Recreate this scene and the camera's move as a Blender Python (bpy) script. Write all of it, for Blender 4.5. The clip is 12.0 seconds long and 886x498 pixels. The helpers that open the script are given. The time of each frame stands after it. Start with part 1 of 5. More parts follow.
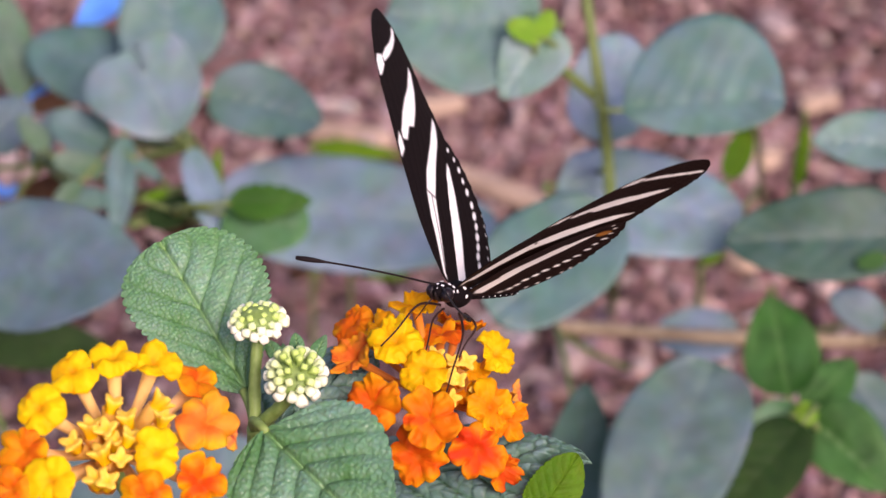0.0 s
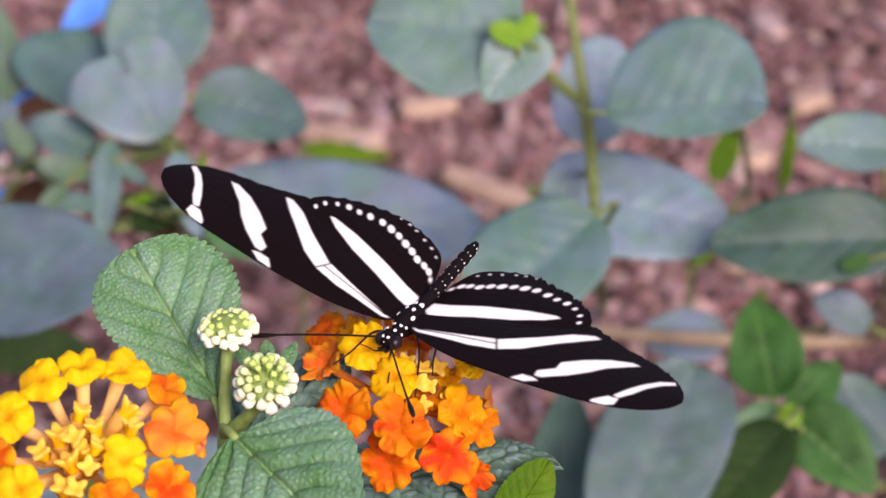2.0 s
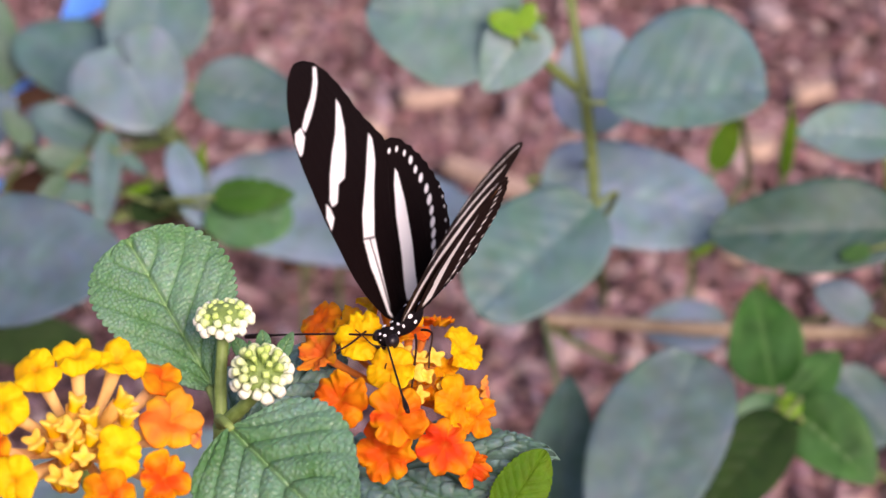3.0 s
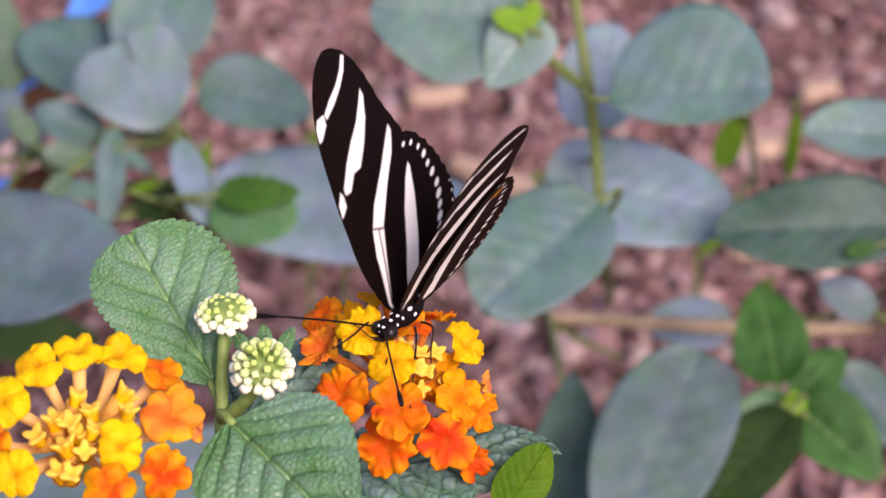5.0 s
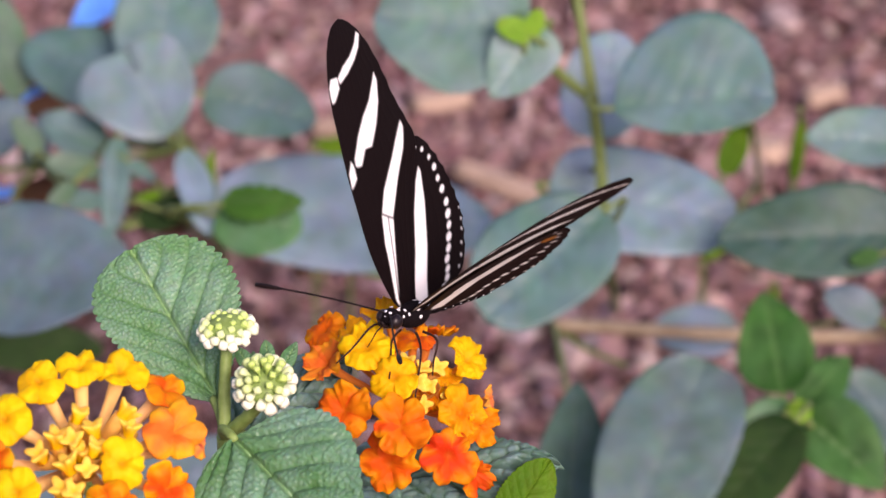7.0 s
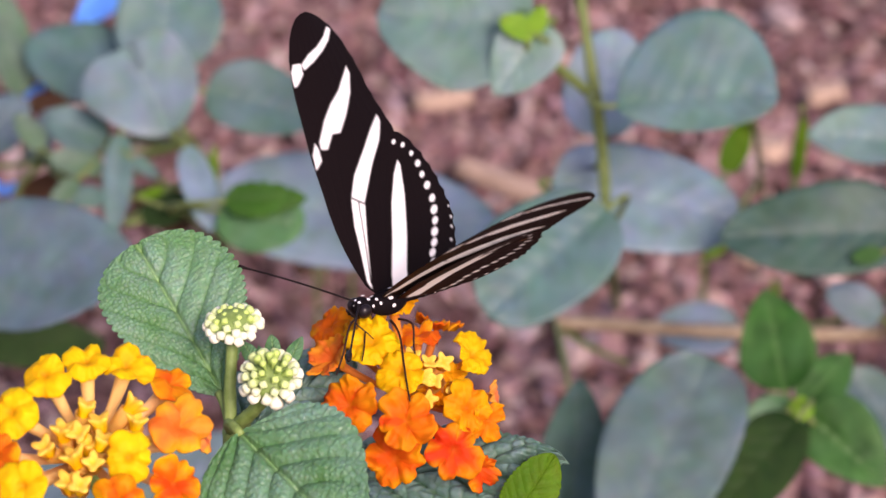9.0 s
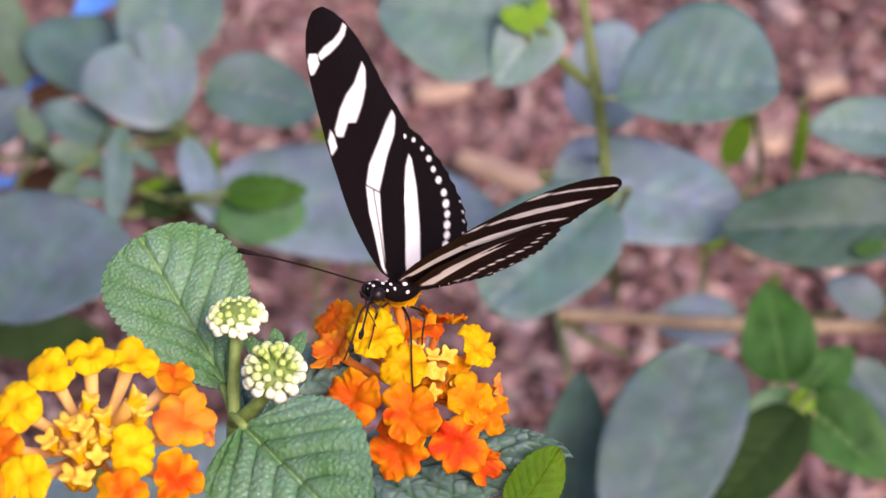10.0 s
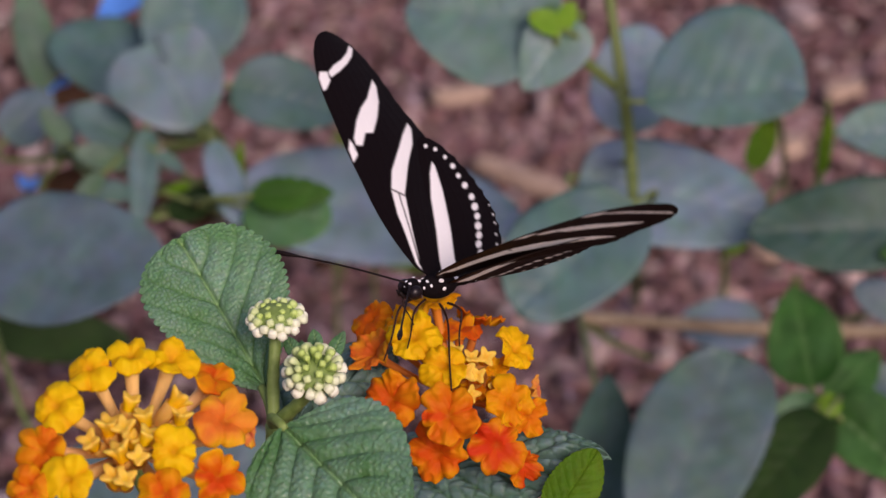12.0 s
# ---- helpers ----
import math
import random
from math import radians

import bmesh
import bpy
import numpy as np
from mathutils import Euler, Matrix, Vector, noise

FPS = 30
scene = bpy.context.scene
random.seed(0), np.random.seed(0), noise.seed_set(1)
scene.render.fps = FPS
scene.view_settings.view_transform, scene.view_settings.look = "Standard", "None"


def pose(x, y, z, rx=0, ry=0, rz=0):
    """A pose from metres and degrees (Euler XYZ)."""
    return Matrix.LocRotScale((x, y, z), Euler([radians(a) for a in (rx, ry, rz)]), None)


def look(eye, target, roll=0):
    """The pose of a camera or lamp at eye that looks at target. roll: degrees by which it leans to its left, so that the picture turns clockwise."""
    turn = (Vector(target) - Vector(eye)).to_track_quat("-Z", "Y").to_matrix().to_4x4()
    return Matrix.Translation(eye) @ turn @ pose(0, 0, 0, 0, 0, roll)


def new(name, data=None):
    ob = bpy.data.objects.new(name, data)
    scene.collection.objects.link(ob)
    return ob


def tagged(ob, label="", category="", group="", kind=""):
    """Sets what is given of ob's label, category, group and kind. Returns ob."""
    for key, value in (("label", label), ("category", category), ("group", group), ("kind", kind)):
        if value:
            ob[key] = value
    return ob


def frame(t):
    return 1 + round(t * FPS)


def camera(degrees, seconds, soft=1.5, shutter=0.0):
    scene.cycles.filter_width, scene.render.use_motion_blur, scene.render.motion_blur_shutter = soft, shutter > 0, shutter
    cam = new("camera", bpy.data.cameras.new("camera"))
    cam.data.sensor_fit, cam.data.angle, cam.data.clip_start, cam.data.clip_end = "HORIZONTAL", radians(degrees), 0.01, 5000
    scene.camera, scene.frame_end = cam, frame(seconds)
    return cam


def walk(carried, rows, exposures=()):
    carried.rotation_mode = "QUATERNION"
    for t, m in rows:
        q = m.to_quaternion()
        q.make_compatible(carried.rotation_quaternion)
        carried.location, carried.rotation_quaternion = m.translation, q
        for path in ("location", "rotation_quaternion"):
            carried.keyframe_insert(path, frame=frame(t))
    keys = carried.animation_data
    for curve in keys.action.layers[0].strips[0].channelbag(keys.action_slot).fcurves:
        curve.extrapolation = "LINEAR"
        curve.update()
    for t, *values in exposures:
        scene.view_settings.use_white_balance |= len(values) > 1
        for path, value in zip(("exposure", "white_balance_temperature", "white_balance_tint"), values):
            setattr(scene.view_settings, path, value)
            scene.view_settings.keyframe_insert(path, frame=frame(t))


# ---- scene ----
cam = camera(12.6, 12.0, 1.5, 0.45)
cam.data.dof.use_dof = True
cam.data.dof.focus_distance = 0.6
cam.data.dof.aperture_fstop = 38
PATH = [
    (0, (0.00000, -0.53000, 0.63200), (0.00000, 0.00000, 0.35001), 0.000),
    (0.2, (0.00059, -0.53003, 0.63219), (0.00027, -0.00003, 0.35016), 0.008),
    (0.5, (0.00144, -0.53021, 0.63169), (0.00078, -0.00021, 0.34985), -0.010),
    (0.8, (0.00273, -0.53028, 0.63148), (0.00185, -0.00028, 0.34951), 0.014),
    (1, (0.00316, -0.52952, 0.63137), (0.00214, 0.00048, 0.34931), -0.071),
    (1.2, (0.00403, -0.52949, 0.63153), (0.00294, 0.00051, 0.34945), -0.097),
    (1.5, (0.00461, -0.52923, 0.63190), (0.00347, 0.00077, 0.34987), -0.179),
    (1.7, (0.00527, -0.52943, 0.63251), (0.00412, 0.00057, 0.35040), -0.161),
    (2, (0.00581, -0.52933, 0.63313), (0.00444, 0.00067, 0.35071), -0.245),
    (2.2, (0.00596, -0.52922, 0.63289), (0.00452, 0.00078, 0.35046), -0.260),
    (2.5, (0.00657, -0.52881, 0.63294), (0.00496, 0.00119, 0.34965), -0.303),
    (2.7, (0.00718, -0.52870, 0.63300), (0.00515, 0.00130, 0.34909), -0.234),
    (3, (0.00713, -0.52822, 0.63249), (0.00496, 0.00178, 0.34842), -0.300),
    (3.2, (0.00722, -0.52846, 0.63254), (0.00492, 0.00154, 0.34822), -0.299),
    (4.8, (0.00790, -0.52894, 0.63161), (0.00428, 0.00106, 0.34820), -0.504),
    (5, (0.00860, -0.52902, 0.63176), (0.00479, 0.00098, 0.34793), -0.464),
    (5.2, (0.00869, -0.52890, 0.63168), (0.00508, 0.00110, 0.34756), -0.501),
    (5.5, (0.00916, -0.52817, 0.63109), (0.00545, 0.00183, 0.34671), -0.449),
    (5.8, (0.00956, -0.52762, 0.63148), (0.00566, 0.00238, 0.34655), -0.476),
    (6, (0.00914, -0.52699, 0.63160), (0.00505, 0.00301, 0.34688), -0.562),
    (6.2, (0.00941, -0.52666, 0.63232), (0.00517, 0.00334, 0.34743), -0.483),
    (6.5, (0.00905, -0.52596, 0.63344), (0.00480, 0.00404, 0.34836), -0.532),
    (6.8, (0.00939, -0.52705, 0.63424), (0.00459, 0.00295, 0.34970), -0.602),
    (7, (0.00956, -0.52787, 0.63391), (0.00448, 0.00213, 0.34988), -0.661),
    (7.2, (0.00895, -0.52785, 0.63351), (0.00398, 0.00215, 0.34929), -0.635),
    (8.8, (0.00751, -0.52914, 0.63316), (0.00340, 0.00086, 0.34953), -0.459),
    (9, (0.00832, -0.52919, 0.63378), (0.00366, 0.00081, 0.34977), -0.532),
    (9.2, (0.00801, -0.52903, 0.63395), (0.00365, 0.00097, 0.34978), -0.533),
    (9.5, (0.00795, -0.52912, 0.63412), (0.00365, 0.00088, 0.34959), -0.566),
    (9.8, (0.00776, -0.52840, 0.63399), (0.00345, 0.00160, 0.34864), -0.565),
    (10, (0.00707, -0.52792, 0.63329), (0.00306, 0.00208, 0.34787), -0.531),
    (10.2, (0.00699, -0.52809, 0.63280), (0.00280, 0.00191, 0.34764), -0.497),
    (10.5, (0.00620, -0.52863, 0.63322), (0.00182, 0.00137, 0.34775), -0.533),
    (10.8, (0.00484, -0.52830, 0.63314), (0.00037, 0.00170, 0.34801), -0.516),
    (11, (0.00427, -0.52804, 0.63290), (-0.00058, 0.00196, 0.34826), -0.543),
    (11.2, (0.00341, -0.52786, 0.63302), (-0.00124, 0.00214, 0.34848), -0.430),
    (11.5, (0.00225, -0.52790, 0.63301), (-0.00228, 0.00210, 0.34871), -0.439),
    (11.8, (0.00188, -0.52778, 0.63278), (-0.00265, 0.00222, 0.34837), -0.483),
    (12, (0.00163, -0.52806, 0.63280), (-0.00278, 0.00194, 0.34826), -0.392),
]
EXPOSURES = [(t, stops, 7200, 36) for t, stops in ((0.0, 0.78), (11.0, 0.77), (11.25, 0.58), (11.5, 0.36), (11.75, 0.16), (12.0, -0.04))]
walk(cam, [(t, look(eye, target, roll)) for t, eye, target, roll in PATH], EXPOSURES)

# ---- light: a bright, hazy sky over a shaded flower bed ----
world = bpy.data.worlds.new("sky")
scene.world = world
world.use_nodes = True
wn, wl = world.node_tree.nodes, world.node_tree.links
sky = wn.new("ShaderNodeTexSky")
sky.sky_type, sky.sun_disc = "NISHITA", False
sky.sun_elevation, sky.sun_rotation = radians(34), radians(159)
sky.air_density, sky.dust_density, sky.ozone_density = 1.0, 1.5, 1.5
wn["Background"].inputs["Strength"].default_value = 0.12
wl.new(sky.outputs[0], wn["Background"].inputs["Color"])
sun_data = bpy.data.lights.new("sun", "SUN")
sun_data.energy, sun_data.angle, sun_data.color = 2.4, radians(25), (1.0, 0.95, 0.88)
sun = new("sun", sun_data)
sun.matrix_world = look((1.0, -2.6, 1.9), (0, 0, 0))


# ---- materials ----
def material(name, rough=0.6, spec=0.4):
    mat = bpy.data.materials.new(name)
    mat.use_nodes = True
    n = mat.node_tree.nodes
    p = n["Principled BSDF"]
    p.inputs["Roughness"].default_value = rough
    p.inputs["Specular IOR Level"].default_value = spec
    return mat, n, mat.node_tree.links, p


def noise_node(n, links, scale, detail=4.0, rough=0.6):
    tc = n.new("ShaderNodeTexCoord")
    t = n.new("ShaderNodeTexNoise")
    t.inputs["Scale"].default_value, t.inputs["Detail"].default_value = scale, detail
    t.inputs["Roughness"].default_value = rough
    links.new(tc.outputs["Object"], t.inputs["Vector"])
    return t


def ramp_node(n, links, source, stops):
    r = n.new("ShaderNodeValToRGB")
    while len(r.color_ramp.elements) < len(stops):
        r.color_ramp.elements.new(0.5)
    for e, (at, col) in zip(r.color_ramp.elements, stops):
        e.position, e.color = at, (*col, 1)
    links.new(source, r.inputs[0])
    return r


def mix_node(n, links, kind, fac, a, b):
    m = n.new("ShaderNodeMix")
    m.data_type, m.blend_type = "RGBA", kind
    for socket, value in ((0, fac), (6, a), (7, b)):
        if isinstance(value, (int, float)):
            m.inputs[socket].default_value = value
        elif isinstance(value, tuple):
            m.inputs[socket].default_value = (*value, 1)
        else:
            links.new(value, m.inputs[socket])
    return m.outputs[2]


def bump_node(n, links, height, strength, distance, p):
    b = n.new("ShaderNodeBump")
    b.inputs["Strength"].default_value, b.inputs["Distance"].default_value = strength, distance
    links.new(height, b.inputs["Height"])
    links.new(b.outputs[0], p.inputs["Normal"])


def through_light(mat, n, links, p, colour, share):
    """Lets some light pass through a thin leaf or petal."""
    t = n.new("ShaderNodeBsdfTranslucent")
    links.new(colour, t.inputs["Color"])
    m = n.new("ShaderNodeMixShader")
    m.inputs[0].default_value = share
    links.new(p.outputs[0], m.inputs[1])
    links.new(t.outputs[0], m.inputs[2])
    links.new(m.outputs[0], n["Material Output"].inputs["Surface"])


def blend(a, b, t):
    return tuple(p + (q - p) * t for p, q in zip(a, b))


def leaf_material(name, dark, light, vein, rough, spec, share=0.2, grain=900, pebble=0, furrow=False):
    mat, n, links, p = material(name, rough, spec)
    big = noise_node(n, links, 70, 3)
    col = ramp_node(n, links, big.outputs["Fac"], [(0.38, dark), (0.62, light)]).outputs[0]
    patch = noise_node(n, links, 110, 2, 0.5)
    col = mix_node(n, links, "MULTIPLY", 0.8 if not furrow else 0.5, col, ramp_node(n, links, patch.outputs["Fac"], [(0.36, (0.84, 0.96, 0.78)), (0.5, (1.0, 1.0, 1.02)), (0.66, (1.06, 1.04, 1.22))]).outputs[0])
    fine = noise_node(n, links, grain, 5, 0.7)
    col = mix_node(n, links, "OVERLAY", 0.35, col, fine.outputs["Color"])
    att = n.new("ShaderNodeAttribute")
    att.attribute_name = "vein"
    cut = n.new("ShaderNodeAttribute")
    cut.attribute_name = "groove"
    # furrow leaves: shade in grooves and crevices is put into the colour
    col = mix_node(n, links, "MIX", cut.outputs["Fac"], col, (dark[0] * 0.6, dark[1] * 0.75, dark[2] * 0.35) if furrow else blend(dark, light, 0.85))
    col = mix_node(n, links, "MIX", att.outputs["Fac"], col, vein)
    info = n.new("ShaderNodeObjectInfo")
    vary = ramp_node(n, links, info.outputs["Random"], [(0.0, (0.82, 0.86, 0.84)), (1.0, (1.12, 1.08, 1.05))]).outputs[0]
    col = mix_node(n, links, "MULTIPLY", 1.0, col, vary)
    links.new(col, p.inputs["Base Color"])
    height = fine.outputs["Fac"]
    if pebble:
        tc = n.new("ShaderNodeTexCoord")
        vor = n.new("ShaderNodeTexVoronoi")
        vor.feature, vor.inputs["Scale"].default_value = "SMOOTH_F1", pebble
        links.new(tc.outputs["Object"], vor.inputs["Vector"])
        turn = n.new("ShaderNodeMath")
        turn.operation = "SUBTRACT"
        turn.inputs[0].default_value = 1.0
        links.new(vor.outputs["Distance"], turn.inputs[1])
        height = turn.outputs[0]
        # pebble tops lightened, gaps darkened: relief shading painted into the colour
        col2 = ramp_node(n, links, vor.outputs["Distance"], [(0.2, (1.12, 1.08, 1.16)), (0.7, (0.6, 0.72, 0.55))]).outputs[0]
        col = mix_node(n, links, "MULTIPLY", 0.4 if pebble > 600 else 0.9, col, col2)
        links.new(col, p.inputs["Base Color"])
    bump_node(n, links, height, (0.5 if pebble > 600 else 1.0) if pebble else 0.3, 0.0004 if pebble > 600 else 0.0012, p)
    through_light(mat, n, links, p, col, share)
    return mat


# the pale bluish end of the mottling paints in some sky sheen
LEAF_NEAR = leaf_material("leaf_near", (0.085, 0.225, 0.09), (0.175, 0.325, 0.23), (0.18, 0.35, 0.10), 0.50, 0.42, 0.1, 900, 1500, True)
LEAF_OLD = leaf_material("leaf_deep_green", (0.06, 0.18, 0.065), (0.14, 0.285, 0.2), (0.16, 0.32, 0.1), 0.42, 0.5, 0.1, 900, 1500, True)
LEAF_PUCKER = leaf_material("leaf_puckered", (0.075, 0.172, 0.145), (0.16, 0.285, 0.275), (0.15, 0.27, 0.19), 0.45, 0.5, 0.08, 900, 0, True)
# bluish tint of the leaves behind: sky reflection put into the leaf colour
LEAF_BLUE = leaf_material("leaf_sky_tint", (0.088, 0.142, 0.168), (0.12, 0.185, 0.21), (0.11, 0.18, 0.185), 0.5, 0.45, 0.1, 120)
LEAF_PALE = leaf_material("leaf_pale", (0.1, 0.168, 0.185), (0.142, 0.222, 0.242), (0.15, 0.24, 0.23), 0.5, 0.45, 0.1, 120)
LEAF_GREY = leaf_material("leaf_grey_green", (0.06, 0.134, 0.128), (0.096, 0.187, 0.184), (0.098, 0.18, 0.15), 0.5, 0.45, 0.1, 120)
LEAF_MINT = leaf_material("leaf_mint", (0.105, 0.195, 0.172), (0.15, 0.25, 0.222), (0.15, 0.255, 0.20), 0.5, 0.45, 0.1, 120)
LEAF_DEEP = leaf_material("leaf_deep", (0.02, 0.066, 0.046), (0.045, 0.098, 0.084), (0.05, 0.105, 0.08), 0.5, 0.35, 0.1, 120)
# brown leaves, and one leaf that stands in for a shade gap
LEAF_BROWN = leaf_material("leaf_withered_and_shade", (0.05, 0.02, 0.012), (0.12, 0.06, 0.025), (0.12, 0.08, 0.04), 0.7, 0.2, 0.1, 200)
LEAF_SLATE = leaf_material("leaf_slate", (0.05, 0.096, 0.096), (0.077, 0.133, 0.131), (0.085, 0.142, 0.125), 0.5, 0.45, 0.1, 120)
LEAF_SKY = leaf_material("leaf_blue_grey", (0.13, 0.208, 0.262), (0.182, 0.275, 0.335), (0.165, 0.258, 0.28), 0.5, 0.45, 0.1, 120)
# near-black green for one dark leaf and for leaves standing in for shade
LEAF_SHADE = leaf_material("leaf_dark_and_shade", (0.009, 0.028, 0.006), (0.022, 0.055, 0.012), (0.028, 0.06, 0.018), 0.55, 0.12, 0.1, 200)
LEAF_FRESH = leaf_material("leaf_fresh", (0.045, 0.14, 0.05), (0.085, 0.21, 0.095), (0.1, 0.22, 0.08), 0.5, 0.4, 0.12, 150)
LEAF_SOFT = leaf_material("leaf_sage", (0.06, 0.122, 0.078), (0.1, 0.172, 0.118), (0.1, 0.17, 0.1), 0.5, 0.4, 0.1, 120)
LEAF_GREEN = leaf_material("leaf_green", (0.012, 0.062, 0.008), (0.042, 0.138, 0.034), (0.07, 0.17, 0.05), 0.5, 0.22, 0.12, 150)
LEAF_DARK = leaf_material("leaf_dark", (0.016, 0.07, 0.006), (0.038, 0.13, 0.015), (0.05, 0.11, 0.03), 0.5, 0.15, 0.12, 400)
LEAF_TIP = leaf_material("leaf_tip", (0.14, 0.30, 0.02), (0.22, 0.40, 0.05), (0.25, 0.42, 0.06), 0.6, 0.15, 0.2, 500)
LEAF_LIME = leaf_material("leaf_lime", (0.06, 0.15, 0.004), (0.10, 0.21, 0.007), (0.11, 0.215, 0.012), 0.6, 0.15, 0.2, 500)


def stem_material(name, a, b, scale=500):
    mat, n, links, p = material(name, 0.55, 0.35)
    t = noise_node(n, links, scale, 4)
    links.new(ramp_node(n, links, t.outputs["Fac"], [(0.3, a), (0.7, b)]).outputs[0], p.inputs["Base Color"])
    bump_node(n, links, t.outputs["Fac"], 0.5, 0.0004, p)
    return mat


STEM_GREEN = stem_material("stem_green", (0.12, 0.20, 0.04), (0.21, 0.31, 0.09))
STEM_OLIVE = stem_material("stem_olive", (0.09, 0.13, 0.035), (0.14, 0.20, 0.06))
STEM_BROWN = stem_material("stem_brown", (0.24, 0.175, 0.11), (0.39, 0.31, 0.21), 250)


def soft_flesh(p, share, depth):
    """Light that spreads inside thin, juicy petals."""
    p.inputs["Subsurface Weight"].default_value = share
    p.inputs["Subsurface Radius"].default_value = (1.0, 0.55, 0.2)
    p.inputs["Subsurface Scale"].default_value = depth


def petal_material():
    mat, n, links, p = material("petal", 0.6, 0.12)
    att = n.new("ShaderNodeAttribute")
    att.attribute_name = "tone"
    t = noise_node(n, links, 450, 4)
    vary = ramp_node(n, links, t.outputs["Fac"], [(0.3, (0.9, 0.84, 0.78)), (0.7, (1.0, 1.0, 1.0))]).outputs[0]
    col = mix_node(n, links, "MULTIPLY", 1.0, att.outputs["Color"], vary)
    links.new(col, p.inputs["Base Color"])
    bump_node(n, links, t.outputs["Fac"], 0.3, 0.0004, p)
    soft_flesh(p, 0.3, 0.0006)
    through_light(mat, n, links, p, col, 0.25)
    return mat


def tone_material(name, rough, spec, bump_scale, bump, low=0.9, share=0):
    """A surface whose colour comes from the mesh's own pattern, broken up by fine grain."""
    mat, n, links, p = material(name, rough, spec)
    att = n.new("ShaderNodeAttribute")
    att.attribute_name = "tone"
    t = noise_node(n, links, bump_scale, 4)
    vary = ramp_node(n, links, t.outputs["Fac"], [(0.3, (low, low, low)), (0.7, (1.0, 1.0, 1.0))]).outputs[0]
    links.new(mix_node(n, links, "MULTIPLY", 1.0, att.outputs["Color"], vary), p.inputs["Base Color"])
    bump_node(n, links, t.outputs["Fac"], bump, 0.0002, p)
    if share:
        through_light(mat, n, links, p, att.outputs["Color"], share)
    return mat


PETAL = petal_material()
TUBE = tone_material("flower_tube", 0.5, 0.2, 900, 0.3, 0.92)
WING = tone_material("wing_scales", 0.5, 0.1, 2500, 0.2, 0.97, 0.28)
BODY = tone_material("body_fuzz", 0.8, 0.08, 3000, 0.8)
BUD = tone_material("flower_bud", 0.5, 0.3, 1500, 0.3, 0.88)


def plain(name, colour, rough, spec=0.4, scale=1500):
    mat, n, links, p = material(name, rough, spec)
    t = noise_node(n, links, scale, 3)
    lo, hi = tuple(c * 0.8 for c in colour), tuple(min(1.0, c * 1.15) for c in colour)
    links.new(ramp_node(n, links, t.outputs["Fac"], [(0.3, lo), (0.7, hi)]).outputs[0], p.inputs["Base Color"])
    return mat


CHITIN = plain("chitin", (0.012, 0.007, 0.007), 0.5, 0.15)
LEG = plain("leg_brown", (0.028, 0.011, 0.008), 0.5, 0.15)
EYE_MAT = plain("compound_eye", (0.010, 0.006, 0.008), 0.35, 0.3)
WHITE_SPOT = plain("white_scales", (0.8, 0.8, 0.82), 0.7, 0.2)
BLUE = plain("blue_petal", (0.10, 0.36, 1.0), 0.55, 0.3, 300)


def mulch_material():
    mat, n, links, p = material("mulch_chips", 0.85, 0.2)
    geo = n.new("ShaderNodeNewGeometry")
    col = ramp_node(n, links, geo.outputs["Random Per Island"], [(0.0, (0.085, 0.042, 0.04)), (0.3, (0.185, 0.102, 0.10)), (0.6, (0.265, 0.16, 0.158)), (0.82, (0.345, 0.23, 0.226)), (0.95, (0.40, 0.28, 0.26)), (1.0, (0.50, 0.41, 0.41))]).outputs[0]
    t = noise_node(n, links, 160, 5, 0.7)
    col = mix_node(n, links, "OVERLAY", 0.5, col, t.outputs["Color"])
    links.new(col, p.inputs["Base Color"])
    bump_node(n, links, t.outputs["Fac"], 0.7, 0.003, p)
    return mat


def soil_material():
    mat, n, links, p = material("soil", 0.95, 0.15)
    a = noise_node(n, links, 14, 6, 0.65)
    b = noise_node(n, links, 110, 5, 0.7)
    col = ramp_node(n, links, a.outputs["Fac"], [(0.3, (0.15, 0.092, 0.082)), (0.7, (0.25, 0.165, 0.148))]).outputs[0]
    col = mix_node(n, links, "OVERLAY", 0.7, col, b.outputs["Color"])
    links.new(col, p.inputs["Base Color"])
    bump_node(n, links, b.outputs["Fac"], 0.8, 0.01, p)
    return mat


MULCH, SOIL = mulch_material(), soil_material()
STRAW = plain("dry_straw", (0.40, 0.29, 0.22), 0.7, 0.2, 200)
PALE = plain("bleached_wood", (0.40, 0.30, 0.285), 0.75, 0.2, 200)


# ---- mesh helpers ----
def mesh_of(name, verts, faces, mats, smooth=True, attrs=(), slots=None):
    me = bpy.data.meshes.new(name)
    me.from_pydata([tuple(map(float, v)) for v in verts], [], [tuple(map(int, f)) for f in faces])
    for mat in mats:
        me.materials.append(mat)
    if smooth:
        me.polygons.foreach_set("use_smooth", [True] * len(me.polygons))
    if slots is not None:
        me.polygons.foreach_set("material_index", [int(s) for s in slots])
    for key, kind, values in attrs:
        a = me.attributes.new(key, kind, "POINT")
        a.data.foreach_set("value" if kind == "FLOAT" else "color", np.asarray(values, dtype=np.float32).ravel())
    me.update()
    return me


def thing(name, label, category, at=(0, 0, 0), group=""):
    ob = tagged(new(name), label, category, group)
    ob.location = at
    return ob


def part(name, me, parent, label="", m=None):
    ob = new(name, me)
    ob.parent = parent
    if m is not None:
        ob.matrix_basis = m
    return tagged(ob, label) if label else ob


def frame_of(base, tip, normal):
    """Axes of a leaf: y from base to tip, z along its upper side."""
    y = (Vector(tip) - Vector(base)).normalized()
    z = Vector(normal)
    z = (z - y * z.dot(y)).normalized()
    x = y.cross(z)
    m = Matrix((x, y, z)).transposed().to_4x4()
    m.translation = Vector(base)
    return m


